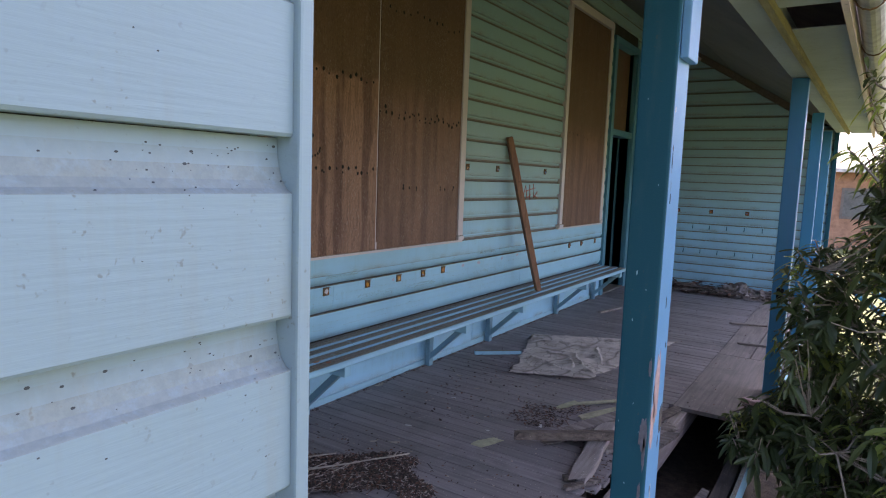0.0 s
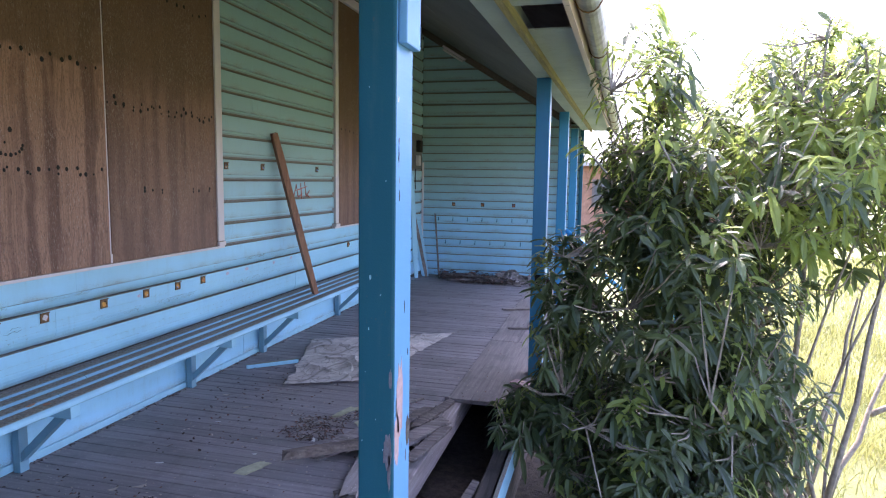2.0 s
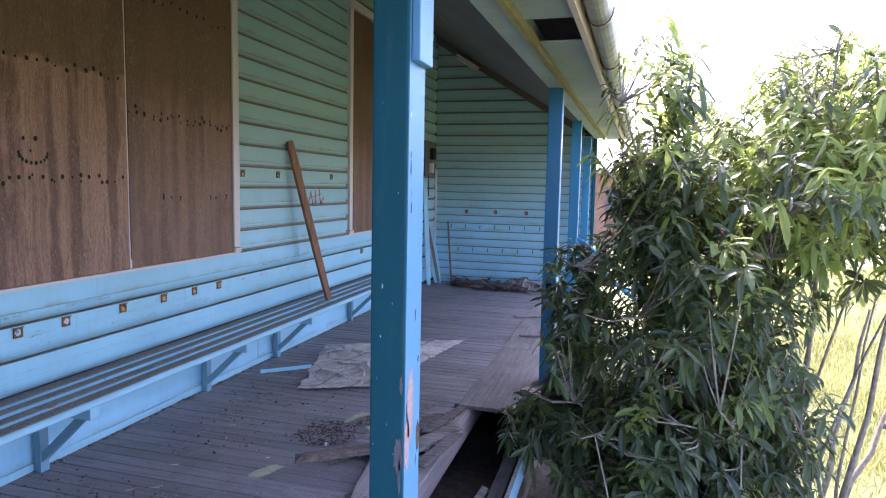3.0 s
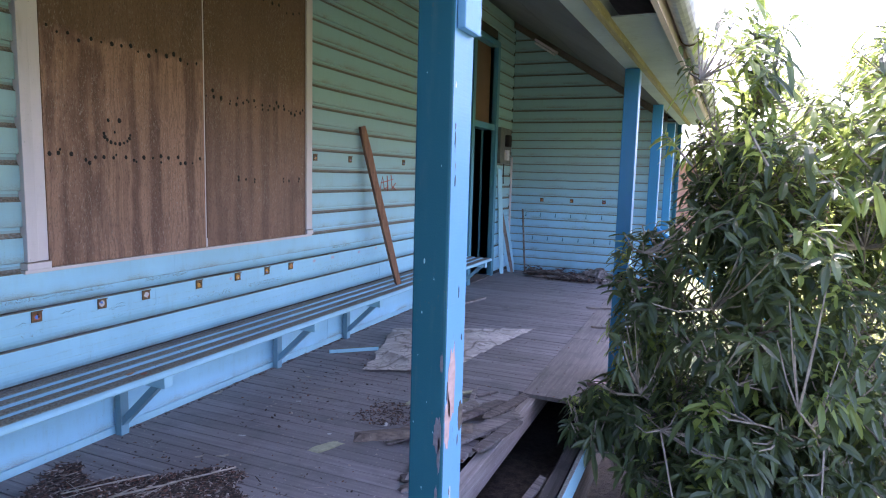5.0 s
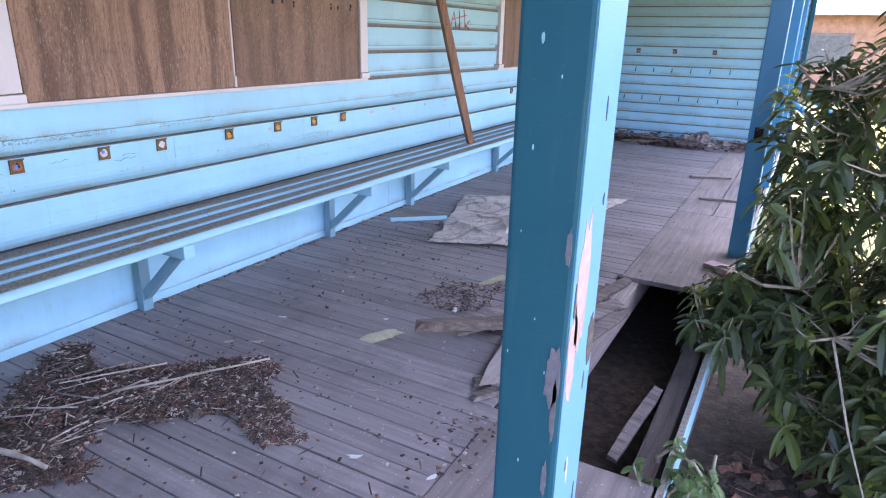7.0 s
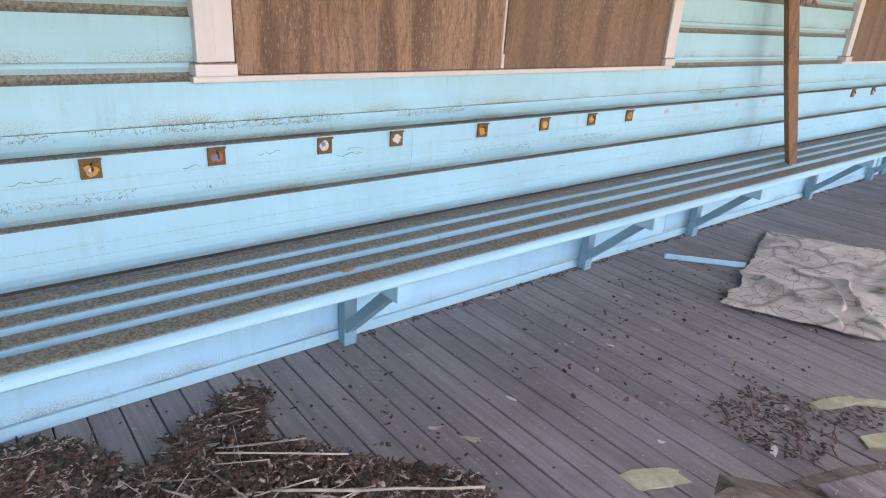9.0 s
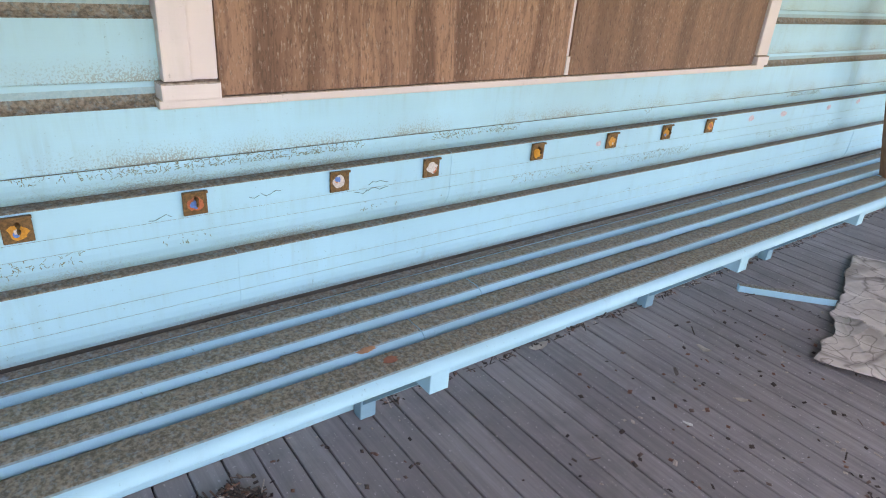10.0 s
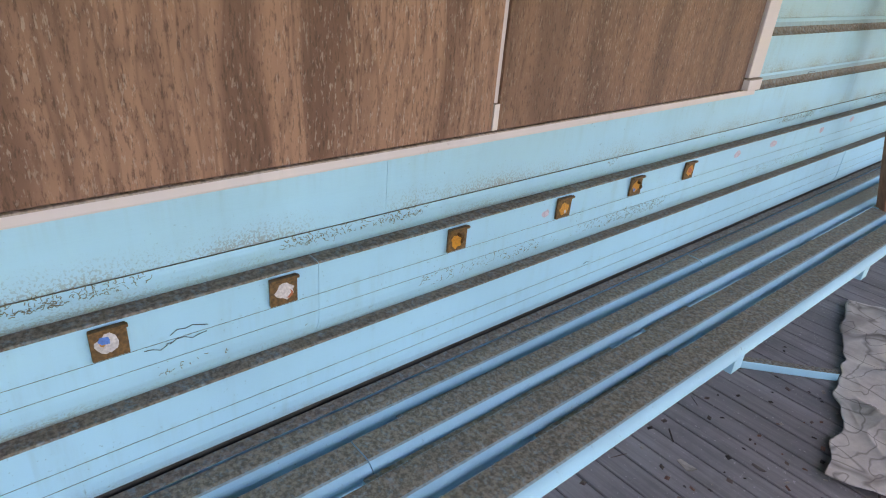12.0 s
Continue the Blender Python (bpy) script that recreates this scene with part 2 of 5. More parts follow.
CLOTH = canvas_material()
RUST = plain("rusty_steel", (0.145, 0.078, 0.030), 0.6, 160, 0.6, 0.2)
STEEL = plain("galvanised_steel", (0.36, 0.37, 0.35), 0.5, 9, 0.4, 0.55)
BARK = plain("bark", (0.24, 0.20, 0.155), 0.9, 30, 0.45, bumpy=0.6)
INSIDE_SHADE = plain("inside_shade", (0.05, 0.045, 0.04), 0.9, 3)
METER = plain("grey_box_paint", (0.11, 0.11, 0.10), 0.6, 12)
BRICK = plain("far_brick", (0.36, 0.19, 0.115), 0.9, 5)
ROOF_DARK = plain("far_window_frame", (0.16, 0.13, 0.11), 0.7, 5)
ROOF = plain("far_roof", (0.55, 0.52, 0.48), 0.8, 5)


def leaf_material(name, dark, light, trans=0.35):
    m, nt, b = material(name, 0.36)
    b.inputs["Specular IOR Level"].default_value = 0.35
    g = node(nt, "ShaderNodeNewGeometry")
    c = mix(nt, g.outputs["Random Per Island"], dark, light)
    c = mix(nt, ramp(nt, noise_of(nt, where(nt), 14, 4), 0.4, 0.7, 0, 0.5), c, tuple(v * 0.6 for v in dark))
    nt.links.new(c, b.inputs["Base Color"])
    t = node(nt, "ShaderNodeBsdfTranslucent")
    nt.links.new(mix(nt, 0.5, c, tuple(min(1, v * 4.2) for v in light)), t.inputs["Color"])
    s = node(nt, "ShaderNodeMixShader")
    s.inputs[0].default_value = trans
    nt.links.new(b.outputs[0], s.inputs[1])
    nt.links.new(t.outputs[0], s.inputs[2])
    nt.links.new(s.outputs[0], nt.nodes["Material Output"].inputs["Surface"])
    return m


LEAF = leaf_material("shrub_leaf", (0.017, 0.033, 0.016), (0.090, 0.120, 0.044), 0.28)
YOUNG_SUNLIT = leaf_material("young_sunlit_leaf", (0.09, 0.14, 0.035), (0.20, 0.25, 0.065), 0.45)
WEED = leaf_material("weed_leaf", (0.045, 0.09, 0.035), (0.10, 0.16, 0.06))
GRASS = leaf_material("grass_blade", (0.09, 0.115, 0.034), (0.19, 0.19, 0.068))
FAR_LEAF = leaf_material("far_foliage", (0.06, 0.10, 0.04), (0.15, 0.19, 0.08))


def ground_material():
    m, nt, b = material("ground_grass", 0.95)
    p = where(nt)
    g = mix(nt, ramp(nt, noise_of(nt, p, 0.6, 8, 0.7), 0.35, 0.65), (0.09, 0.115, 0.034), (0.165, 0.17, 0.064))
    g = mix(nt, times(nt, ramp(nt, noise_of(nt, p, 40, 4), 0.45, 0.7), 0.5), g, (0.09, 0.11, 0.035))
    x = node(nt, "ShaderNodeSeparateXYZ", [("Vector", p)]).outputs["X"]
    yy = node(nt, "ShaderNodeSeparateXYZ", [("Vector", p)]).outputs["Y"]
    bare = ramp(nt, times(nt, times(nt, x, times(nt, ramp(nt, yy, 5.0, 6.5, 0.0, 2.2), 1.0), "ADD"), times(nt, noise_of(nt, p, 1.5), 1.6), "ADD"), 4.4, 5.0)
    s = mix(nt, ramp(nt, noise_of(nt, p, 22, 6, 0.7), 0.4, 0.66), (0.022, 0.017, 0.013), (0.07, 0.054, 0.042))
    nt.links.new(mix(nt, bare, s, g), b.inputs["Base Color"])
    bump(nt, b, noise_of(nt, p, 35, 6, 0.7), 0.7, 0.02)
    return m


POST_CHIP = plain("pale_paint_fleck", (0.20, 0.36, 0.42), 0.6, 60, 0.2)
PINK = plain("pink_undercoat", (0.40, 0.27, 0.26), 0.7, 40, 0.2)
PINK_GREY = plain("grey_pink_timber", (0.13, 0.12, 0.145), 0.8, 60, 0.3)
BARE_DARK = plain("dark_crack", (0.05, 0.06, 0.07), 0.9, 60, 0.3)
# Roof iron coloured dark to shade the void seen through the eave.
IRON_SHADED = plain("shaded_roof_iron", (0.09, 0.08, 0.072), 0.8, 6, 0.4)
STICK_WHITE = plain("dirty_white", (0.60, 0.58, 0.54), 0.5, 20, 0.2)
GROUND = ground_material()


# ---- mesh helpers ----
def box(bm, x0, x1, y0, y1, z0, z1, m=None, bevel=0.0):
    vs = [bm.verts.new(Vector(p)) for p in ((x0, y0, z0), (x1, y0, z0), (x1, y1, z0), (x0, y1, z0), (x0, y0, z1), (x1, y0, z1), (x1, y1, z1), (x0, y1, z1))]
    fs = [bm.faces.new([vs[i] for i in q]) for q in ((3, 2, 1, 0), (4, 5, 6, 7), (0, 1, 5, 4), (1, 2, 6, 5), (2, 3, 7, 6), (3, 0, 4, 7))]
    if bevel:
        out = bmesh.ops.bevel(bm, geom=list({e for f in fs for e in f.edges}), offset=bevel, segments=2, affect="EDGES", profile=0.6)
        vs = list({v for f in out["faces"] for v in f.verts} | {v for v in vs if v.is_valid})
    if m:
        for v in vs:
            v.co = m @ v.co
    return vs


def prism(bm, profile, length, place):
    """A closed outline (u, v) drawn along a length; place(u, v, s) gives the point."""
    n = len(profile)
    rows = [[bm.verts.new(Vector(place(u, v, s))) for u, v in profile] for s in (0, length)]
    for i in range(n):
        j = (i + 1) % n
        bm.faces.new((rows[0][i], rows[0][j], rows[1][j], rows[1][i]))
    bm.faces.new(rows[0][::-1])
    bm.faces.new(rows[1])
    bmesh.ops.recalc_face_normals(bm, faces=bm.faces)


def tube(bm, pts, radii, sides=6):
    rings = []
    for i, p in enumerate(pts):
        a, b = pts[max(0, i - 1)], pts[min(len(pts) - 1, i + 1)]
        d = (Vector(b) - Vector(a)).normalized()
        u = d.orthogonal().normalized()
        w = d.cross(u)
        rings.append([bm.verts.new(Vector(p) + radii[i] * (math.cos(t) * u + math.sin(t) * w)) for t in (2 * math.pi * k / sides for k in range(sides))])
    for r, q in zip(rings, rings[1:]):
        for k in range(sides):
            bm.faces.new((r[k], r[(k + 1) % sides], q[(k + 1) % sides], q[k]))
    bm.faces.new(rings[0][::-1])
    bm.faces.new(rings[-1])


def finish(bm, name, mat, smooth=False):
    me = bpy.data.meshes.new(name)
    bm.normal_update()
    bm.to_mesh(me)
    bm.free()
    if smooth:
        for p in me.polygons:
            p.use_smooth = True
    me.materials.append(mat)
    return me


def part(name, bm, mat, parent=None, label="", smooth=False):
    ob = new(name, bm if isinstance(bm, bpy.types.Mesh) else finish(bm, name, mat, smooth))
    if parent:
        ob.parent = parent
    return tagged(ob, label) if label else ob


def piece(name, me, parent, m):
    ob = new(name, me)
    ob.parent = parent
    ob.matrix_basis = m
    return ob


def thing(name, label, category, at=(0, 0, 0), group="", kind=""):
    ob = new(name)
    ob.location = at
    return tagged(ob, label, category, group, kind)


def boxed(name, dims, mat, parent=None, label="", m=None, bevel=0.0):
    bm = bmesh.new()
    box(bm, *dims, m=m, bevel=bevel)
    return part(name, bm, mat, parent, label)


# ---- plan, in metres ----
END = 9.5            # face of the far end wall
PITCH = 0.1665       # wide weatherboards
NARROW = 0.175       # narrow-lined boards below the sills
NEAR_X, NEAR_Y = 2.32, 0.085   # corner of the closed-in near end


def roof_z(x):
    """Height of the sloping lining over x."""
    return 3.78 - 0.62 * x


# ---- ground, deck carcass, walls behind the boards ----
bm = bmesh.new()
S = 1500
box(bm, -S, S, -S, S, -0.9, -0.42)
ground = tagged(part("ground", bm, GROUND), "rough yellow-green grass turning to bare soil by the verandah", "ground", kind="structure")

floor = thing("floor", "weathered grey-purple timber verandah deck with a rotted hole", "floor", kind="structure")
wall_west = thing("wall_west", "pale blue weatherboard wall, turning dull green higher up", "wall", kind="structure")
wall_end = thing("wall_end", "blue weatherboard end wall with coat hooks", "wall", kind="structure")
wall_near = thing("wall_near", "pale blue weatherboard corner wall, paint darkened against strong light, dusty in its coves", "wall", kind="structure")

W1 = (1.93, 4.06, 0.95, 3.30)    # clear openings: y0, y1, z0, z1
W2 = (6.25, 7.48, 0.95, 3.30)
DOOR = (7.76, 8.62, 0.0, 3.26)


def wall_slabs(name, parent, x0, x1, y0, y1, z0, z1, holes, mat):
    """A thick wall along y, cut into butted slabs round its openings."""
    cuts = sorted({y0, y1, *[h[0] for h in holes], *[h[1] for h in holes]})
    for a, b in zip(cuts, cuts[1:]):
        spans = [(z0, z1)]
        for h in holes:
            if h[0] <= a and b <= h[1]:
                spans = [(z0, h[2]), (h[3], z1)]
        for u, v in spans:
            if v - u > 0.01:
                boxed(name, (x0, x1, a, b, u, v), mat, parent)


wall_slabs("wall_core", wall_west, -0.16, -0.036, -3.0, END + 0.2, -0.42, 3.95, [W1, W2, DOOR], INSIDE_SHADE)
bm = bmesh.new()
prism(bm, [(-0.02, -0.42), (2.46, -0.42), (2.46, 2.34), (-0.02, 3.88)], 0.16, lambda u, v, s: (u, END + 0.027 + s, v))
part("wall_core", bm, INSIDE_SHADE, wall_end)
boxed("wall_core", (NEAR_X - 0.16, NEAR_X - 0.027, -3.0, NEAR_Y - 0.03, -0.42, 2.32), INSIDE_SHADE, wall_near)
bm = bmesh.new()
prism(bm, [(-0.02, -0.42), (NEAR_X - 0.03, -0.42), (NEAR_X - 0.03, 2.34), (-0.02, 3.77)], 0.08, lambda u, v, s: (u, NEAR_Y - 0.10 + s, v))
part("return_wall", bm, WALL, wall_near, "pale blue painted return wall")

# the room behind the wall, its shade put into near-black surfaces
room = thing("wall_room", "room behind the doorway, its darkness put into near-black surfaces", "room", kind="structure")
boxed("room_wall", (-4.2, -4.0, -3.0, END + 0.2, -0.42, 3.95), INSIDE_SHADE, room)
boxed("room_wall", (-4.0, -0.16, -3.2, -3.0, -0.42, 3.95), INSIDE_SHADE, room)
boxed("room_wall", (-4.0, -0.16, END + 0.2, END + 0.4, -0.42, 3.95), INSIDE_SHADE, room)
boxed("room_floor", (-4.0, -0.16, -3.0, END + 0.2, -0.42, -0.01), INSIDE_SHADE, room)
boxed("room_ceiling", (-4.2, -0.16, -3.2, END + 0.4, 3.95, 4.05), INSIDE_SHADE, room)


# ---- weatherboards ----
def board_mesh(name, outline, mat):
    bm = bmesh.new()
    prism(bm, outline, 1.0, lambda u, v, s: (u, s, v))
    return finish(bm, name, mat)


WIDE = [(-0.026, 0), (-0.002, 0), (0, 0.003), (0, 0.1155), (-0.001, 0.1165), (-0.007, 0.120), (-0.013, 0.127), (-0.017, 0.139), (-0.0195, 0.152), (-0.0205, PITCH - 0.001), (-0.026, PITCH - 0.001)]
LINED = [(-0.035, 0.001), (-0.031, 0.001), (-0.024, 0.008), (-0.012, 0.022), (-0.003, 0.042), (0, 0.060), (0, 0.0725), (-0.0013, 0.0726), (-0.0013, 0.0744), (0, 0.0745), (0, 0.1075), (-0.0013, 0.1076), (-0.0013, 0.1094), (0, 0.1095), (0, 0.1705), (-0.003, 0.1735), (-0.035, 0.1745)]
CAPPED = [(-0.035, 0.001), (-0.031, 0.001), (-0.023, 0.008), (-0.011, 0.021), (-0.003, 0.038), (0, 0.050), (0, 0.062), (-0.035, 0.062)]
SMALL = [(-0.026, 0), (-0.002, 0), (0, 0.003), (0, 0.096), (-0.005, 0.099), (-0.009, 0.105), (-0.011, 0.113), (-0.011, 0.1205), (-0.026, 0.1205)]
wide_me, lined_me = board_mesh("weatherboard", WIDE, WALL), board_mesh("weatherboard", LINED, WALL)
capped_me, small_me = board_mesh("weatherboard", CAPPED, WALL), board_mesh("weatherboard", SMALL, WALL)
flat_me = board_mesh("weatherboard", [(-0.026, 0), (-0.003, 0), (0, 0.003), (0, 0.166), (-0.002, 0.168), (-0.026, 0.169)], WALL)
base_me = board_mesh("weatherboard", [(-0.026, 0), (-0.001, 0), (0, 0.002), (0, 0.1935), (-0.003, 0.1955), (-0.026, 0.1955)], WALL)
near_me = board_mesh("weatherboard", WIDE, NEAR_SHADED)


def run_boards(me, parent, z, y0, y1, gaps, seams, jitter):
    """One course along y at x = 0, cut at openings and butt joints."""
    spans = [(y0, y1)]
    for g0, g1 in gaps:
        spans = [s for a, b in spans for s in ((a, min(b, g0)), (max(a, g1), b)) if s[1] - s[0] > 0.02]
    for c in seams:
        spans = [s for a, b in spans for s in (((a, c - 0.0004), (c + 0.0004, b)) if a < c < b else ((a, b),))]
    for a, b in spans:
        piece("weatherboard", me, parent, Matrix.Translation((random.uniform(-jitter, jitter), a, z)) @ Matrix.Diagonal((1, b - a, 1, 1)))


OUT1, OUT2, OUTD = (1.875, 4.135), (6.175, 7.56), (7.66, 8.72)   # outer faces of the trims
random.seed(4)
courses = [(wide_me, 0.832 + PITCH * k, PITCH) for k in range(18)]
courses += [(capped_me, 0.769, 0.063), (lined_me, 0.594, NARROW), (lined_me, 0.419, NARROW), (flat_me, 0.244, NARROW), (base_me, 0.044, 0.2)]
SEAMS = {0: (2.764,), 18: (4.70,), 19: (2.62,), 20: (2.003, 5.3), 21: (2.9,), 22: (1.15, 4.4), 3: (5.1,), 7: (4.6,)}
for k, (me, z, h) in enumerate(courses):
    gaps = []
    for (y0, y1), (z0, z1) in ((OUT1, (0.955, 3.36)), (OUT2, (0.955, 3.36)), (OUTD, (-1, 3.34))):
        if z + h * 0.6 > z0 and z < z1:
            gaps.append((y0 + 0.002, y1 - 0.002))
    run_boards(me, wall_west, z, NEAR_Y, END, gaps, SEAMS.get(k, ()), 0.0012)

z, k = -0.022, 0
while z < 3.75:
    me, h = (small_me, 0.1207) if z < 2.14 else (wide_me, 0.1755)
    reach = min(3.55, (3.78 - z - h * 0.3) / 0.62) if z > 1.55 else 2.42
    reach = min(reach, 2.42)
    if reach > 0.05:
        piece("weatherboard", me, wall_end, Matrix.Translation((0, END - random.uniform(-0.001, 0.0015), z)) @ Matrix.Rotation(radians(-90), 4, "Z") @ Matrix.Diagonal((1, reach, h / (0.1205 if h < 0.13 else PITCH), 1)))
    z += h
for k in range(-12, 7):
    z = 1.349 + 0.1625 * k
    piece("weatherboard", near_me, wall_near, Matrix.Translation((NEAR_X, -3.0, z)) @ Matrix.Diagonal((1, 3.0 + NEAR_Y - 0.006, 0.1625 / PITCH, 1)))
boxed("corner_trim", (NEAR_X - 0.03, NEAR_X + 0.008, NEAR_Y - 0.0055, NEAR_Y + 0.011, -0.42, 2.34), NEAR_SHADED, wall_near, "pale blue square corner bead", bevel=0.003)
boxed("corner_trim", (2.421, 2.47, END - 0.03, END + 0.1, -0.42, 2.25), POST_SHADED, wall_end, "blue corner stop", bevel=0.004)
boxed("corner_trim", (0.003, 0.03, END - 0.03, END - 0.003, 0.1, 1.75), TRIM, wall_end, "pale corner bead", bevel=0.003)
boxed("skirting", (-0.02, 0.010, NEAR_Y, 7.655, 0.001, 0.043), SKIRT, wall_west, "pale blue skirting board", bevel=0.004)


# ---- boarded windows ----
def dots(bm, pts, x, r=0.0085):
    for y, z in pts:
        q = r * random.uniform(0.7, 1.5)
        ring = [bm.verts.new((x, y + q * math.cos(t), z + 1.15 * q * math.sin(t))) for t in (k * math.pi / 4 for k in range(8))]
        tip = bm.verts.new((x + 0.002, y, z))
        for i in range(8):
            bm.faces.new((ring[i], ring[(i + 1) % 8], tip))


def boarded_window(name, op, outer, panels, marks, label):
    y0, y1, z0, z1 = op
    w = thing(name, label, "window", (0, 0, 0), kind="structure")
    for s, a, b in ((-1, outer[0], y0), (1, y1, outer[1])):
        boxed("side_trim", (-0.02, 0.026, a, b, 1.0, 3.36), TRIM, w, bevel=0.004)
    boxed("side_lining", (-0.10, 0.012, y0, panels[0][0] - 0.001, 1.0, 3.30), TRIM, w, bevel=0.002)
    boxed("head_trim", (-0.02, 0.028, outer[0] - 0.01, outer[1] + 0.01, 3.361, 3.45), TRIM, w, bevel=0.004)
    boxed("sill", (-0.02, 0.021, outer[0] - 0.012, outer[1] + 0.008, 0.945, 0.9645), TRIM, w, "pinkish white sill edge", bevel=0.003)
    for a, b in ((outer[0] - 0.008, panels[0][0] - 0.002), (panels[-1][1] + 0.002, outer[1] + 0.006)):
        boxed("sill_block", (-0.02, 0.034, a, b, 0.963, 0.999), TRIM, w, bevel=0.004)
    for i, (a, b) in enumerate(panels):
        p = boxed("plywood_sheet", (-0.002, 0.016, a, b, 0.966, 3.34), PLY_A if i == 0 and len(panels) > 1 else PLY_B, w, "brown weathered plywood sheet with nail rows", bevel=0.0015)
        bm = bmesh.new()
        dots(bm, marks[i], 0.0166)
        part("nail_holes", bm, BLACK, p, "black rows of nail holes")
    for (a, b), (c, d) in zip(panels, panels[1:]):
        boxed("joint_strip", (-0.01, 0.010, b + 0.001, c - 0.001, 0.97, 3.3), TRIM, w, "pale strip between the sheets")
        boxed("joint_chip", (0.002, 0.018, b + 0.001, c - 0.001, 0.967, 1.02), TRIM, w)
    return w


random.seed(9)
row = lambda a, b, z, step, wob: [(y + random.uniform(-0.01, 0.01), z + random.uniform(-wob, wob) + 0.012 * math.sin(19 * y)) for y in np.arange(a, b, step)]
smile = [(2.385 + 0.080 * math.cos(t), 1.622 + 0.050 * math.sin(t)) for t in np.linspace(math.pi * 1.0, math.pi * 2.0, 10)] + [(2.333, 1.691), (2.400, 1.694), (2.369, 1.631)]
left_marks = row(2.01, 2.99, 1.505, 0.060, 0.016) + row(2.06, 2.95, 1.49, 0.15, 0.012) + row(2.02, 2.98, 2.082, 0.058, 0.014) + row(2.05, 2.9, 2.7, 0.11, 0.01) + smile
right_marks = row(3.035, 4.02, 1.886, 0.064, 0.012) + row(3.08, 4.02, 1.915, 0.078, 0.014) + [(3.307, 1.385), (3.307, 1.405), (3.38, 1.39), (3.468, 1.372), (3.468, 1.39), (3.787, 1.375), (3.787, 1.395), (3.85, 1.38), (3.97, 1.375), (3.975, 1.395)] + row(3.1, 4.0, 2.6, 0.08, 0.02)
boarded_window("window_1", W1, OUT1, [(1.986, 3.004), (3.020, 4.056)], [left_marks, right_marks], "wide window boarded over with two brown plywood sheets")
boarded_window("window_2", W2, OUT2, [(6.275, 7.478)], [row(6.35, 7.4, 2.0, 0.11, 0.02)], "tall window boarded over with one brown plywood sheet")

# ---- doorway ----
door_1 = thing("door_1", "open doorless doorway with teal frame and boarded fanlight", "door", kind="structure")
boxed("jamb", (-0.19, 0.03, 7.662, DOOR[0], 0.0, 3.25), JAMB, door_1, bevel=0.004)
boxed("jamb", (-0.19, 0.03, DOOR[1], 8.718, 0.0, 3.25), JAMB, door_1, bevel=0.004)
boxed("head", (-0.19, 0.03, 7.662, 8.718, 3.251, 3.33), JAMB, door_1, bevel=0.004)
boxed("transom", (-0.15, 0.01, DOOR[0] + 0.001, DOOR[1] - 0.001, 2.10, 2.18), JAMB, door_1, bevel=0.004)
boxed("plywood_sheet", (-0.10, -0.085, DOOR[0] + 0.001, DOOR[1] - 0.001, 2.181, 3.25), PLY_B, door_1, "brown plywood over the fanlight")
boxed("threshold", (-0.19, 0.02, DOOR[0] + 0.001, DOOR[1] - 0.001, -0.02, 0.012), DECK_Y, door_1)

# ---- ceiling, beam, eave, roof ----
SL = math.atan(0.62)


def slope_box(bm, x0, x1, y0, y1, d0, d1):
    """A slab that follows the lining: d0..d1 is its height over it."""
    vs = [bm.verts.new((x, y, roof_z(x) + d)) for d in (d0, d1) for x, y in ((x0, y0), (x1, y0), (x1, y1), (x0, y1))]
    for q in ((3, 2, 1, 0), (4, 5, 6, 7), (0, 1, 5, 4), (1, 2, 6, 5), (2, 3, 7, 6), (3, 0, 4, 7)):
        bm.faces.new([vs[i] for i in q])


SKEW = 0.030          # the eave drifts outwards along the verandah


def eave_x(x, y):
    return x + SKEW * (y - 4.0)


def eave_box(bm, x0, x1, y0, y1, z0, z1):
    """A level slab whose long sides follow the eave."""
    vs = [bm.verts.new((eave_x(x, y), y, z)) for z in (z0, z1) for x, y in ((x0, y0), (x1, y0), (x1, y1), (x0, y1))]
    for q in ((3, 2, 1, 0), (4, 5, 6, 7), (0, 1, 5, 4), (1, 2, 6, 5), (2, 3, 7, 6), (3, 0, 4, 7)):
        bm.faces.new([vs[i] for i in q])


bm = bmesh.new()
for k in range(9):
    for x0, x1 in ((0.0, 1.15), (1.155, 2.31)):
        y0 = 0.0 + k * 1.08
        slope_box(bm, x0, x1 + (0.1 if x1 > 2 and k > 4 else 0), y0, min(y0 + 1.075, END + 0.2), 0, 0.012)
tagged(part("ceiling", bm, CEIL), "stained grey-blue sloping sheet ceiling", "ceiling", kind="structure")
bm = bmesh.new()
slope_box(bm, 0.03, 2.28, END - 0.20, END - 0.03, -0.10, -0.002)
tagged(part("trim_ceiling_edge", bm, LINING), "bare brown timber strip where the ceiling meets the end wall", "trim", kind="structure")
bm = bmesh.new()
EAVE_CUTS = (-3.0, 1.15, 2.80, 3.25, 5.35, 7.4, END + 0.3)
for i, (a, b) in enumerate(zip(EAVE_CUTS, EAVE_CUTS[1:])):
    if i != 2:
        eave_box(bm, 2.421, 2.656, a, b - 0.006, 2.25, 2.258)
tagged(part("ceiling", bm, EAVE), "pale eave sheets, one broken out", "ceiling", kind="structure")
bm = bmesh.new()
vs = [bm.verts.new((x if x < 0 else eave_x(x, y), y, roof_z(x) + d)) for d in (0.27, 0.30) for x, y in ((-4.4, -3.2), (2.74, -3.2), (2.74, END + 0.6), (-4.4, END + 0.6))]
for q in ((3, 2, 1, 0), (4, 5, 6, 7), (0, 1, 5, 4), (1, 2, 6, 5), (2, 3, 7, 6), (3, 0, 4, 7)):
    bm.faces.new([vs[i] for i in q])
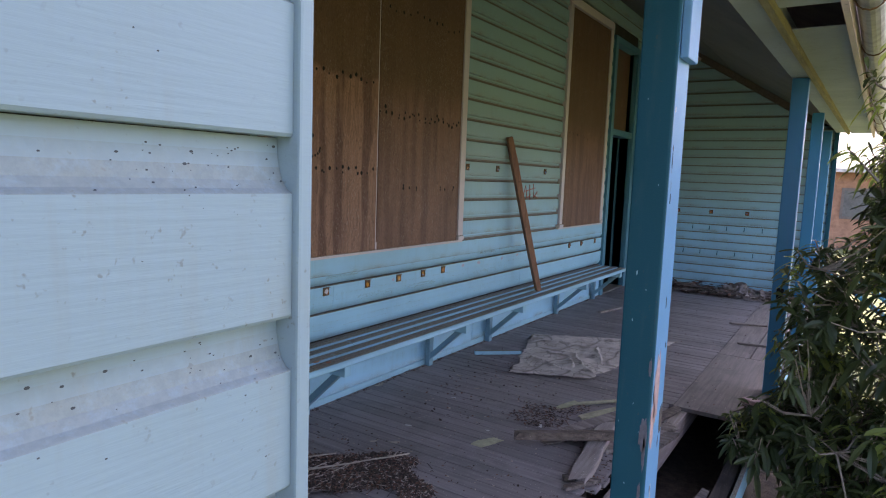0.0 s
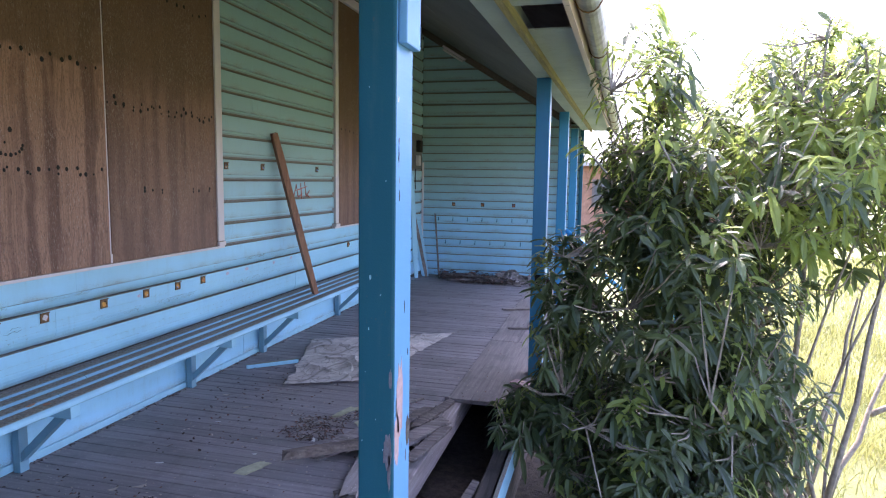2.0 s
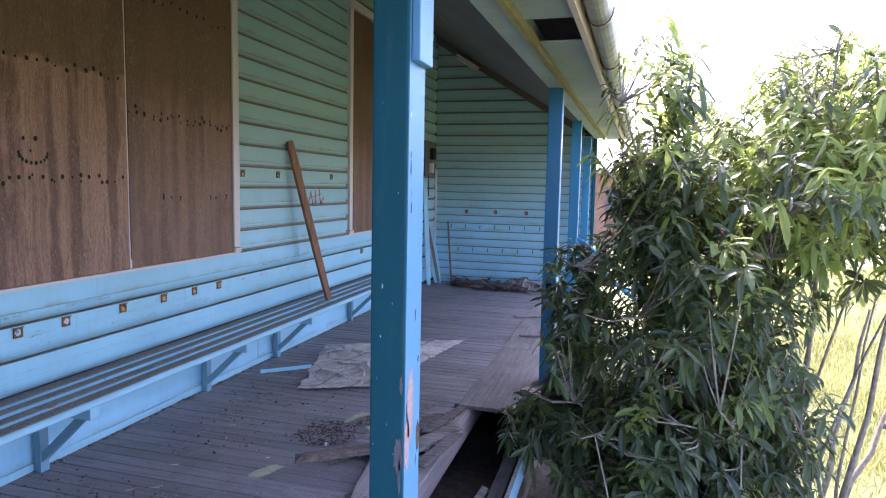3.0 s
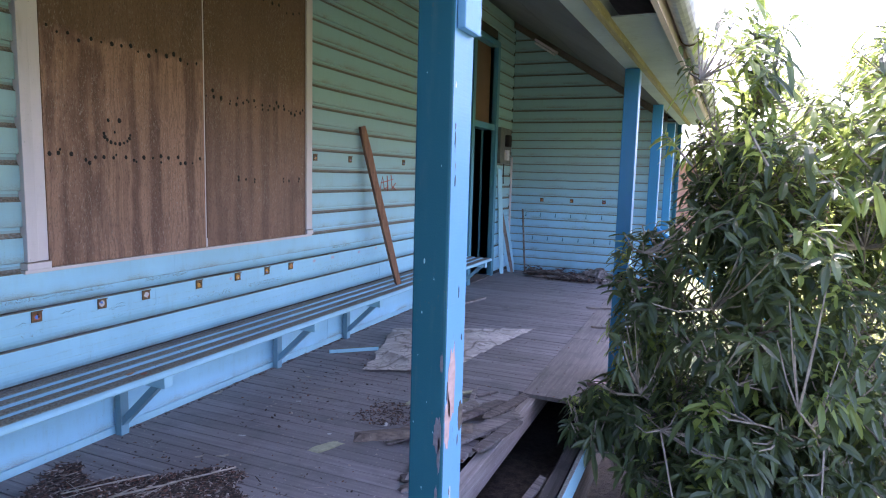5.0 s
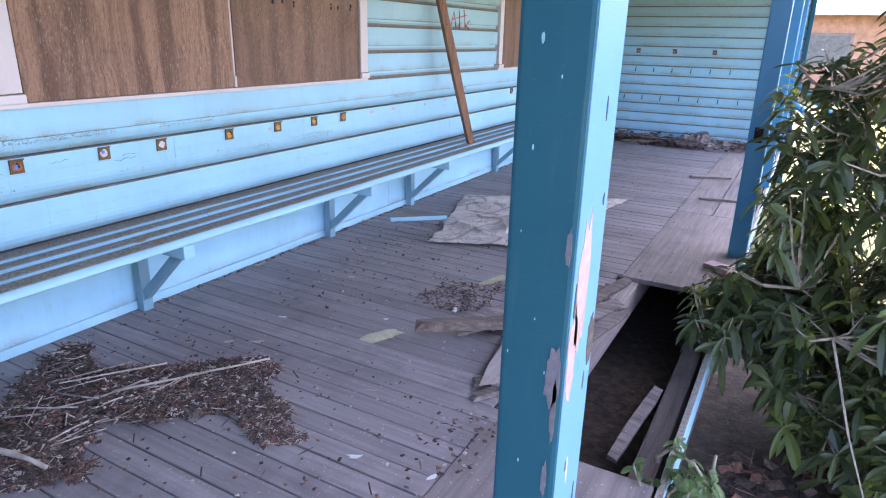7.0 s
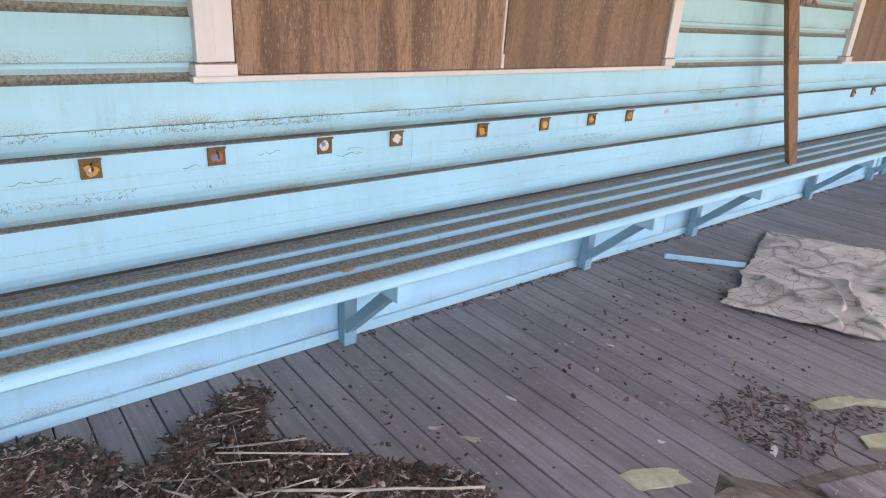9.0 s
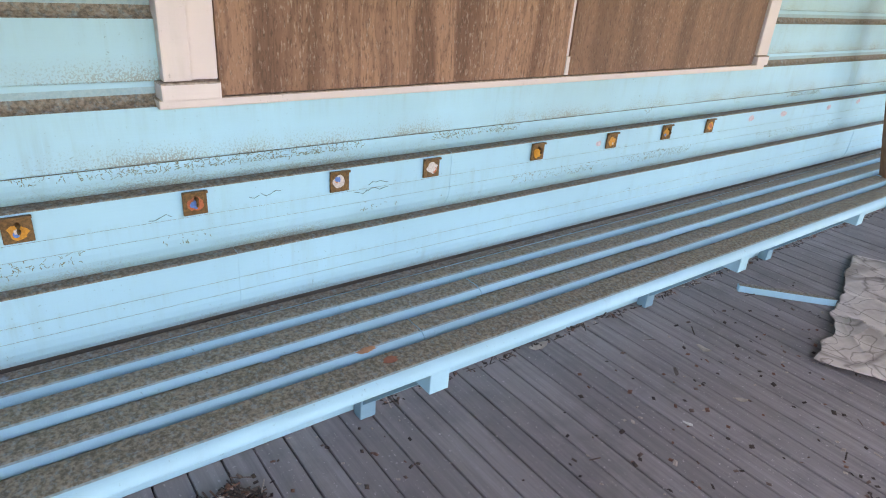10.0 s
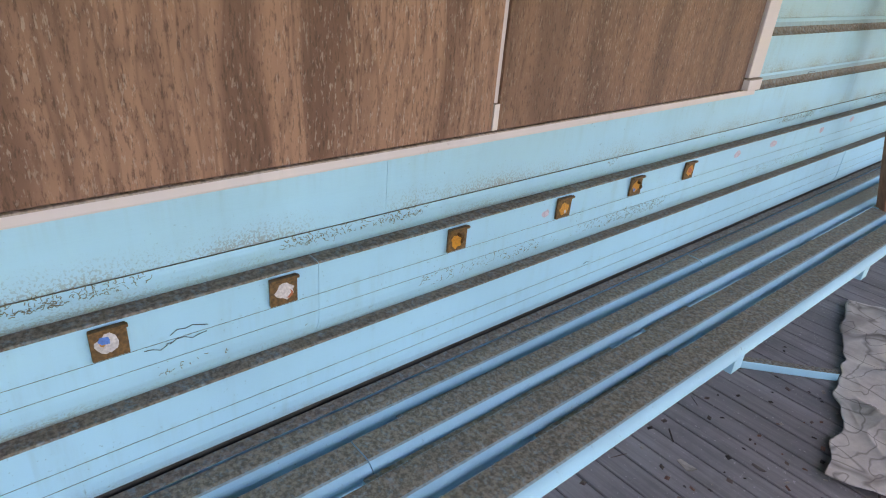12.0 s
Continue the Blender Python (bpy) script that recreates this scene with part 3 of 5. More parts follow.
tagged(part("roof", bm, IRON_SHADED), "iron verandah roof, shade of the eave void in its dark colour", "roof", kind="structure")
bm = bmesh.new()
eave_box(bm, 2.388, 2.42, NEAR_Y, END, 2.212, 2.258)
tagged(part("trim_eave_batten", bm, BATTEN), "mossy yellowed cover batten along the eave", "trim", kind="structure")
bm = bmesh.new()
eave_box(bm, 2.27, 2.386, NEAR_Y, END, 2.236, 2.36)
tagged(part("trim_beam", bm, EAVE), "blue-grey painted verandah plate beam", "beam", kind="structure")
bm = bmesh.new()
eave_box(bm, 2.658, 2.684, -3.0, END + 0.5, 2.205, 2.37)
tagged(part("trim_fascia", bm, FASCIA), "peeling pinkish fascia board", "fascia", kind="structure")
lamp_tube = thing("ceiling_lamp", "old unlit white batten lamp under the ceiling", "lamp", (0.55, END - 0.22, roof_z(0.55) - 0.062))
bm = bmesh.new()
box(bm, -0.2, 0.2, -0.05, 0.05, -0.035, 0.0, Matrix.Rotation(SL, 4, "Y"), 0.008)
part("housing", bm, TRIM, lamp_tube)
bm = bmesh.new()
tube(bm, [Matrix.Rotation(SL, 4, "Y") @ Vector((x, 0, -0.055)) for x in (-0.18, 0.18)], [0.018, 0.018], 8)
part("tube", bm, STICK_WHITE, lamp_tube)
# round gutter with its brackets
gutter = thing("gutter", "old galvanised half-round gutter on wire brackets", "gutter", (0, 0, 0))
bm = bmesh.new()
arc = [(2.745 + 0.058 * math.cos(t), 2.30 + 0.075 * math.sin(t)) for t in np.linspace(math.pi, 2 * math.pi, 11)]
arc += [(2.745 + 0.055 * math.cos(t), 2.30 + 0.072 * math.sin(t)) for t in np.linspace(2 * math.pi, math.pi, 11)]
prism(bm, arc, END + 3.4, lambda u, v, s: (eave_x(u, s - 3.0), s - 3.0, v))
part("trough", bm, STEEL, gutter)
for k in range(9):
    bm = bmesh.new()
    y = 0.75 + 1.05 * k
    tube(bm, [(eave_x(2.745, y) + 0.063 * math.cos(t), y, 2.30 + 0.080 * math.sin(t)) for t in np.linspace(math.pi, 2 * math.pi, 9)], [0.004] * 9, 5)
    part("gutter_bracket", bm, RUST, gutter)


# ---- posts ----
def post(x, y, w, d, label, base=0.0, paint=POST_SHADED):
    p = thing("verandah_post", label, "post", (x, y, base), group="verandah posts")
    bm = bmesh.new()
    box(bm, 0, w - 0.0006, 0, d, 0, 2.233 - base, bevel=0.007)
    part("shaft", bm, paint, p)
    # Paler plate puts the brighter light on the outer side into colour.
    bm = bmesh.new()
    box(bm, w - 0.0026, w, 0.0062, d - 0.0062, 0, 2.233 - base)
    part("paint_face", bm, POST_EDGE_LIT, p, "peeling outer face, side light in its pale blue")
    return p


p1 = post(2.2126, 1.435, 0.0995, 0.1395, "teal blue timber post, front coloured as shaded, peeling outer face coloured as lit")
p2 = post(2.295, 4.65, 0.103, 0.115, "blue timber post with a rail notch, behind the shrub", paint=FAR_POST_LIT)
p3 = post(2.295, 6.92, 0.103, 0.115, "blue timber post beside the handrail", paint=FAR_POST_LIT)
p4 = post(2.295, 9.19, 0.103, 0.115, "blue timber post against the end wall", paint=FAR_POST_LIT)
boxed("cover_strip", (0.1015, 0.124, 0.012, 0.125, 1.815, 2.20), POST_EDGE_LIT, p1, "short pale blue cover strip", bevel=0.004)


def bare_patch(parent, origin, u, v, w, h, mat, label, seed):
    """An irregular scab of bare timber lying 0.8 mm proud; u, v span its plane."""
    random.seed(seed)
    o, u, v = Vector(origin), Vector(u), Vector(v)
    n = u.cross(v).normalized()
    bm = bmesh.new()
    ring = []
    for k in range(22):
        a = 2 * math.pi * k / 22
        r = 1 + 0.35 * noise.noise(Vector((3 * math.cos(a), 3 * math.sin(a), seed))) + random.uniform(-0.12, 0.12)
        ring.append(o + u * (w / 2 * r * math.cos(a)) + v * (h / 2 * r * math.sin(a)))
    low, top = [bm.verts.new(p) for p in ring], [bm.verts.new(p + n * 0.0008) for p in ring]
    bm.faces.new(top)
    for i in range(22):
        bm.faces.new((low[i], low[(i + 1) % 22], top[(i + 1) % 22], top[i]))
    return part("bare_patch", bm, mat, parent, label)


bare_patch(p1, (0.0996, 0.048, 0.905), (0, 1, 0), (0, 0, 1), 0.052, 0.20, PINK, "bare pinkish timber where paint has gone", 3)
bare_patch(p1, (0.0996, 0.024, 0.80), (0, 1, 0), (0, 0, 1), 0.034, 0.15, PINK, "bare pinkish timber where paint has gone", 5)
bare_patch(p1, (0.0996, 0.119, 0.79), (0, 1, 0), (0, 0, 1), 0.030, 0.085, ROT, "dark splintered timber at the broken back edge", 6)
bare_patch(p1, (0.083, -0.0002, 0.775), (1, 0, 0), (0, 0, 1), 0.024, 0.095, PINK_GREY, "bare grey-pink timber at the worn corner", 7)
random.seed(40)
for k in range(18):
    zz, yy = random.uniform(0.1, 2.1), random.uniform(0.012, 0.126)
    hh = random.uniform(0.008, 0.04)
    bm = bmesh.new()
    pts = [bm.verts.new((0.0996, yy + 0.004 * math.cos(q) * random.uniform(0.4, 1.3), zz + hh * math.sin(q) * random.uniform(0.6, 1.1))) for q in np.linspace(0, 6.28, 9)[:-1]]
    top = [bm.verts.new(v.co + Vector((0.0009, 0, 0))) for v in pts]
    bm.faces.new(top)
    for i in range(8):
        bm.faces.new((pts[i], pts[(i + 1) % 8], top[(i + 1) % 8], top[i]))
    part("paint_flake", bm, (BARE_DARK, PINK_GREY, BARE_DARK, STICK_WHITE)[k % 4], p1)
for k, (xx, zz, h) in enumerate(((0.03, 1.10, 0.012), (0.034, 1.235, 0.022), (0.062, 1.19, 0.008), (0.021, 0.985, 0.006), (0.05, 0.86, 0.007), (0.012, 0.80, 0.009), (0.07, 0.78, 0.008), (0.04, 0.62, 0.010), (0.018, 0.52, 0.008), (0.075, 1.48, 0.008), (0.03, 1.71, 0.007))):
    bare_patch(p1, (xx, -0.0002, zz), (1, 0, 0), (0, 0, 1), h * 0.20, h * 0.6, POST_CHIP, "pale fleck in the paint", 100 + k)
for k, (xx, zz, h) in enumerate(((0.088, 0.72, 0.10), (0.083, 0.60, 0.06), (0.090, 0.97, 0.05))):
    bare_patch(p1, (xx, -0.0002, zz), (1, 0, 0), (0, 0, 1), 0.008, h, PINK_GREY, "grey worn streak at the corner", 120 + k)
# Black block in place of a cut mortise, for its inner shade.
boxed("notch", (0.03, 0.075, -0.003, 0.01, 0.70, 0.785), BLACK, p2, "rail mortise drawn as a black block for its shade")
bm = bmesh.new()
box(bm, -0.014, 0.014, 0, 0.52, 0, 0.11, Matrix.Translation((0.055, 0.115, 0.98)) @ Matrix.Rotation(radians(-38), 4, "X"), 0.004)
part("brace", bm, BENCH, p2, "pale blue diagonal rail end")


# ---- bench ----
bench = thing("wall_bench", "long pale blue slatted wall bench covered in dust", "bench", (0, 0, 0))
random.seed(3)
SLATS = [(0.010, 0.077), (0.099, 0.180), (0.203, 0.286), (0.306, 0.400)]
JOINS = [(0.10, 4.02, 7.55), (0.10, 2.63, 5.9, 7.55), (0.10, 2.36, 5.2, 7.55), (0.10, 4.9, 7.55)]
for (a, b), ys in zip(SLATS, JOINS):
    for y0, y1 in zip(ys, ys[1:]):
        bm = bmesh.new()
        dz = random.uniform(-0.002, 0.002)
        nose = [(b - 0.033 + 0.033 * math.sin(q), 0.386 + 0.029 * math.cos(q)) for q in np.linspace(math.pi / 2, 0, 11)]
        prism(bm, [(a, 0.380), (b - 0.006, 0.380), *nose, (a + 0.001, 0.415), (a, 0.414)], y1 - y0 - 0.002, lambda u, v, s: (u, y0 + s + 0.001, v + dz))
        part("slat", bm, BENCH, bench)
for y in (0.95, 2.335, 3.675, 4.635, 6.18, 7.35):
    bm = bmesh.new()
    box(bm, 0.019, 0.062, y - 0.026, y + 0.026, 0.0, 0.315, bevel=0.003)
    part("wall_upright", bm, BRACKET_SHADED, bench, "weathered blue upright, under-bench shade in its paint")
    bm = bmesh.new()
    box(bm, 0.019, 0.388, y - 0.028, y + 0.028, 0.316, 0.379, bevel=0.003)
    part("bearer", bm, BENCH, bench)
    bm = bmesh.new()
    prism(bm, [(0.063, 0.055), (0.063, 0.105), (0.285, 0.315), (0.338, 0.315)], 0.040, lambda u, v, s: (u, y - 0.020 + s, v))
    part("strut", bm, BRACKET_SHADED, bench, "weathered blue strut, under-bench shade in its paint")
for x, y0, y1 in ((0.0885, 2.75, 3.10), (0.1915, 1.35, 1.98), (0.1915, 2.02, 2.22), (0.1915, 2.60, 3.35), (0.1915, 3.5, 3.72), (0.296, 2.95, 3.45), (0.296, 1.2, 1.7)):
    boxed("gap_strip", (x - 0.006, x + 0.006, y0, y1, 0.3795, 0.4045), BENCH, bench, "narrow pale strip of old slat in the gap", bevel=0.002)
RED_SPOT = plain("red_spot", (0.34, 0.11, 0.06), 0.7, 60)
bare_patch(bench, (0.338, 2.225, 0.4165), (1, 0, 0), (0, 1, 0), 0.026, 0.034, RED_SPOT, "small red-brown paint spot", 14)
bare_patch(bench, (0.272, 2.20, 0.4125), (0.96, 0, -0.28), (0, 1, 0), 0.016, 0.050, plain("orange_spot", (0.42, 0.20, 0.11), 0.7, 60), "small orange paint spot", 15)


# ---- hook plates ----
def hook_plate(x, y, z, mat, face, label):
    h = thing("coat_hook", label, "hook", (x, y, z), group="coat hooks")
    bm = bmesh.new()
    box(bm, 0.0, 0.006, -0.026, 0.026, -0.027, 0.027, bevel=0.002)
    part("plate", bm, RUST, h)
    bm = bmesh.new()
    cy, cz = random.uniform(-0.003, 0.003), random.uniform(-0.004, 0.001)
    edge_ring = [bm.verts.new((0.0072, cy + 0.018 * math.cos(q) * random.uniform(0.75, 1.15), cz + 0.0165 * math.sin(q) * random.uniform(0.75, 1.15))) for q in np.linspace(0, 6.28, 15)[:-1]]
    bm.faces.new(edge_ring)
    part("sticker", bm, mat, h, face)
    for k in range(3):
        bm = bmesh.new()
        py, pz, r = cy + random.uniform(-0.009, 0.009), cz + random.uniform(-0.008, 0.008), random.uniform(0.004, 0.0085)
        ring = [bm.verts.new((0.0076 + 0.0003 * k, py + r * math.cos(q) * random.uniform(0.7, 1.3), pz + r * math.sin(q) * random.uniform(0.7, 1.3))) for q in np.linspace(0, 6.28, 9)[:-1]]
        bm.faces.new(ring)
        part("sticker_picture", bm, STICK[random.choice((0, 1, 1, 2, 0, 3))], h)
    bm = bmesh.new()
    box(bm, 0.0061, 0.013, -0.027, 0.027, 0.0225, 0.028, bevel=0.001)
    part("cap", bm, RUST, h)
    if random.random() < 0.6:
        bm = bmesh.new()
        tube(bm, [(0.006, 0.002, 0.012), (0.016, 0.002, 0.011), (0.019, 0.002, 0.003), (0.017, 0.002, -0.004)], [0.0045, 0.0045, 0.004, 0.003], 6)
        part("peg", bm, RUST, h)
    return h


STICK = [plain("sticker_" + n, c, 0.4, 200, 0.3) for n, c in (("orange", (0.58, 0.25, 0.03)), ("blue", (0.07, 0.20, 0.55)), ("white", (0.56, 0.52, 0.52)), ("red", (0.42, 0.11, 0.05)))]
random.seed(12)
for y, m, lab in ((0.55, 0, "orange"), (0.9, 1, "blue"), (1.245, 2, "white"), (1.588, 0, "orange and blue"), (1.916, 3, "red and blue"), (2.267, 2, "white"), (2.547, 2, "white and orange"), (2.95, 0, "orange"), (3.30, 0, "yellow-brown"), (3.607, 0, "orange"), (3.885, 0, "orange")):
    hook_plate(0.002, y, 0.735, STICK[m], "faded picture sticker", "small rusty square hook plate with %s sticker" % lab)
for y in (6.55, 6.93, 7.40):
    hook_plate(0.002, y, 0.738, STICK[3], "faded sticker", "small rusty square hook plate near the tall window")
for y in (4.205, 4.73, 5.76):
    hook_plate(0.002, y, 1.566, METER, "worn grey label", "small dark square hook plate high on the wall")
for x in (0.52, 0.98, 1.46):
    h = hook_plate(0, 0, 0, STICK[3], "faded sticker", "small rusty square plate on the end wall")
    h.matrix_basis = Matrix.Translation((x, END - 0.004, 1.11)) @ Matrix.Rotation(radians(-90), 4, "Z")


def wire_hook(x, z):
    h = thing("wire_hook", "small blue painted wire coat hook on the end wall", "hook", (x, END - 0.002, z), group="wire hooks")
    bm = bmesh.new()
    tube(bm, [(0, 0, 0.045), (0, -0.012, 0.04), (0, -0.012, 0.0), (0, -0.035, -0.008), (0, -0.045, 0.012)], [0.004] * 5, 5)
    part("wire", bm, POST_SHADED, h)
    bm = bmesh.new()
    box(bm, -0.005, 0.005, -0.003, 0.0, -0.01, 0.045)
    part("backplate", bm, FAR_POST_LIT, h)


for k in range(7):
    wire_hook(0.28 + 0.232 * k, 0.86)
    wire_hook(0.40 + 0.236 * k, 0.50)


# ---- leaning timber and things at the far end ----
def plank(name, a, b, w, t, mat, label, category="plank", roll=0, group="", nails=(), rag=0.5):
    """A rough board from a to b (ends of its under side)."""
    a, b = Vector(a), Vector(b)
    d = b - a
    p = thing(name, label, category, a, group)
    q = d.to_track_quat("X", "Z").to_matrix().to_4x4() @ Matrix.Rotation(radians(roll), 4, "X")
    bm = bmesh.new()
    n = 7
    rows = []
    for i in range(n):
        s = d.length * i / (n - 1)
        e = (0.82 if i in (0, n - 1) else 1) * random.uniform(0.93, 1.05)
        off = random.uniform(-0.03, 0.03) * w
        rows.append([bm.verts.new(q @ Vector((s + (random.uniform(-rag, rag) * min(w, 0.08) if i in (0, n - 1) else 0), off + u * w * e / 2, v * t))) for u, v in ((-1, 0.1), (-0.92, 0), (0.92, 0), (1, 0.1), (1, 0.9), (0.9, 1), (-0.9, 1), (-1, 0.9))])
    for r, s in zip(rows, rows[1:]):
        for i in range(8):
            bm.faces.new((r[i], r[(i + 1) % 8], s[(i + 1) % 8], s[i]))
    bm.faces.new(rows[0][::-1])
    bm.faces.new(rows[-1])
    bmesh.ops.recalc_face_normals(bm, faces=bm.faces)
    part("board", bm, mat, p)
    for k in nails:
        bm = bmesh.new()
        c = a + d * k
        tube(bm, [c + Vector((0.0, -0.005, 0)), c + Vector((0.03, -0.055, 0.004))], [0.0025, 0.002], 5)
        for v in bm.verts:
            v.co -= a
        part("nail", bm, BLACK, p)
    return p


random.seed(21)
plank("leaning_batten", (0.265, 5.205, 0.417), (0.045, 4.875, 1.86), 0.062, 0.050, RED_WOOD, "red-brown nailed batten leaning on the wall from the bench", "timber", 90, nails=(0.45, 0.62, 0.72), rag=0.08)
plank("plank", (0.10, 8.92, 0.01), (0.03, 8.86, 1.55), 0.07, 0.02, BENCH, "pale blue board leaning beside the doorway", roll=90)
plank("plank", (0.22, 9.05, 0.01), (0.03, 9.0, 0.95), 0.05, 0.025, GREY_WOOD, "brown stick leaning by the doorway", roll=90)
plank("plank", (0.16, 9.18, 0.01), (0.03, 9.15, 0.85), 0.12, 0.02, BENCH, "wide pale blue board leaning in the corner", roll=90)
plank("plank", (0.34, 9.30, 0.01), (0.22, 9.47, 0.95), 0.03, 0.02, GREY_WOOD, "thin stick leaning on the end wall", roll=90)
meter = thing("meter_box", "grey open electrical meter board on the wall", "meter box", (0.004, 8.78, 1.64))
boxed("backboard", (0, 0.05, 0, 0.52, 0, 0.52), METER, meter, bevel=0.004)
boxed("switch", (0.051, 0.10, 0.20, 0.30, 0.05, 0.20), STICK[2], meter, "pale switch block", bevel=0.006)
boxed("meter_case", (0.051, 0.12, 0.20, 0.32, 0.25, 0.42), BLACK, meter, "dark meter case", bevel=0.01)
bm = bmesh.new()
tube(bm, [(0.03, 0.25, -0.0), (0.03, 0.24, -0.2), (0.025, 0.27, -0.3)], [0.008] * 3, 6)
part("cable", bm, BLACK, meter)

# pipe handrails going down from the far bay
rail = thing("handrail", "blue tubular step handrail sloping down from the far bay", "handrail", (2.4, 7.0, -0.42))
for name, pts in (("top_rail", [(0.0, 0, 1.37), (0.10, 0, 1.30), (1.20, 0, 0.455)]), ("mid_rail", [(0.0, 0, 1.215), (0.05, 0, 1.18), (1.20, 0, 0.31)])):
    bm = bmesh.new()
    tube(bm, pts, [0.026] * 3, 10)
    part(name, bm, FAR_POST_LIT, rail, smooth=True)
bm = bmesh.new()
tube(bm, [(1.2, 0, 0.0), (1.2, 0.0, 0.47)], [0.024] * 2, 10)
part("rail_post", bm, FAR_POST_LIT, rail, smooth=True)


# ---- loose things on the deck ----
def crumpled(name, corners, n, fold, label, mat, creases, z0=0.006, seed=1):
    t = thing(name, label, "sheet", (0, 0, 0))
    verts, faces = [], []
    P = [Vector(c) for c in corners]
    for i in range(n + 1):
        for j in range(n + 1):
            u, v = i / n, j / n
            p = P[0] * (1 - u) * (1 - v) + P[1] * u * (1 - v) + P[2] * u * v + P[3] * (1 - u) * v
            q = Vector((p.x * 2.2, p.y * 2.2, seed))
            h = 0.003 + fold * 0.20 * (1 + noise.noise(q * 2.0)) + 0.006 * (1 - abs(noise.noise(q * 1.2 + Vector((5, 0, 0))))) ** 22 + 0.0025 * (1 - abs(noise.noise(Vector((q.x * 4 + q.y * 2, q.y * 1.3, 4))))) ** 10
            for (ax, ay), (bx, by), amp in creases:
                dx, dy = bx - ax, by - ay
                ll = math.hypot(dx, dy)
                s0 = ((p.x - ax) * dx + (p.y - ay) * dy) / ll ** 2
                dd = ((p.x - ax) * dy - (p.y - ay) * dx) / ll + 0.03 * noise.noise(q * 2.5)
                fade = max(0.0, min(1.0, min(s0 + 0.15, 1.15 - s0) * 5))
                h += 0.9 * amp * fade * (math.exp(-dd / 0.06) if dd > 0 else math.exp(dd / 0.004))
            edge = 0.02 * noise.noise(q * 3)
            verts.append((p.x + edge + 0.02 * noise.noise(q * 6), p.y + edge, z0 + h))
    for i in range(n):
        for j in range(n):
            k = i * (n + 1) + j
            faces.append((k, k + n + 1, k + n + 2, k + 1))
    me = bpy.data.meshes.new(name)
    me.from_pydata(verts, [], faces)
    me.materials.append(mat)
    for f in me.polygons:
        f.use_smooth = True
    o = part("sheet", me, mat, t)
    s = o.modifiers.new("thick", "SOLIDIFY")
    s.thickness, s.offset = 0.003, 1
    return t


crumpled("canvas_sheet", [(0.655, 3.90, 0), (1.18, 4.13, 0), (1.45, 5.75, 0), (0.27, 5.10, 0)], 180, 0.010, "dirty crumpled grey-brown canvas sheet on the deck", CLOTH,
         [((0.62, 4.35), (1.02, 4.12), 0.035), ((0.85, 4.62), (1.15, 4.25), 0.045), ((0.95, 4.98), (1.12, 4.62), 0.04), ((0.45, 4.85), (0.85, 4.98), 0.03), ((0.55, 4.6), (0.8, 4.55), 0.02), ((1.12, 4.9), (1.3, 5.3), 0.025), ((0.9, 4.45), (1.0, 4.3), 0.03), ((1.05, 5.3), (1.4, 5.5), 0.02)])
plank("plank", (0.17, 4.17, 0.002), (0.47, 4.44, 0.002), 0.035, 0.03, BENCH, "pale blue batten lying on the deck", rag=0.1)
PILE = [((1.40, 2.93, 0.004), (1.64, 3.46, 0.030), 0.105, 0.022, GREY_WOOD, "rotten grey plank at the foot of the pile"),
        ((1.52, 2.94, 0.030), (1.80, 3.58, 0.055), 0.085, 0.020, OLD_WOOD, "dark split plank in the pile"),
        ((1.47, 2.96, 0.055), (1.70, 3.44, 0.082), 0.075, 0.018, GREY_WOOD, "warped grey plank in the pile"),
        ((1.70, 2.99, 0.004), (1.94, 3.46, 0.040), 0.110, 0.022, GREY_WOOD, "torn grey plank beside the hole"),
        ((1.725, 2.53, 0.004), (1.640, 3.23, 0.050), 0.105, 0.034, PALE_PLANK, "pale grey broken plank with a ragged end"),
        ((1.300, 2.725, 0.055), (1.815, 3.015, 0.092), 0.060, 0.042, RAIL_WOOD, "brown split rail lying across the planks"),
        ((1.625, 3.46, 0.010), (1.575, 3.76, 0.045), 0.032, 0.016, GREY_WOOD, "short grey stick propped on the pile"),
        ((1.590, 3.76, 0.004), (1.680, 3.88, 0.010), 0.026, 0.014, GREY_WOOD, "thin grey splinter on the deck"),
        ((1.655, 3.60, 0.010), (1.775, 3.68, 0.022), 0.040, 0.012, GREY_WOOD, "flat grey splinter board by the pile"),
        ((1.700, 2.44, 0.004), (1.800, 2.60, 0.010), 0.045, 0.018, OLD_WOOD, "short rotten board end by the hole"),
        ((1.655, 2.53, 0.003), (1.735, 2.58, 0.014), 0.050, 0.022, OLD_WOOD, "dark crumbling board end under the pale plank"),
        ((1.455, 3.02, 0.004), (1.56, 3.10, 0.012), 0.040, 0.014, OLD_WOOD, "dark broken splinter beside the pile"),
        ((1.800, 3.34, 0.045), (1.905, 3.78, 0.050), 0.060, 0.018, OLD_WOOD, "rotten board along the far hole edge"),
        ((1.880, 2.98, 0.012), (1.985, 3.34, 0.050), 0.070, 0.018, GREY_WOOD, "short torn plank on the hole edge"),
        ((1.395, 2.86, 0.004), (1.465, 2.955, 0.010), 0.050, 0.012, GREY_WOOD, "small broken board piece on the deck")]
for a, b, w, t, wood, lab in PILE:
    plank("plank", a, b, w, t, wood, lab, "plank", random.uniform(-8, 8), "broken planks")
plank("wood_chip", (1.30, 3.57, 0.004), (1.55, 3.82, 0.012), 0.034, 0.012, YELLOW_WOOD, "long yellowish split wood chip", "wood chip")
plank("wood_chip", (1.43, 3.38, 0.004), (1.575, 3.65, 0.012), 0.070, 0.010, YELLOW_WOOD, "broad yellowish wood chip", "wood chip")
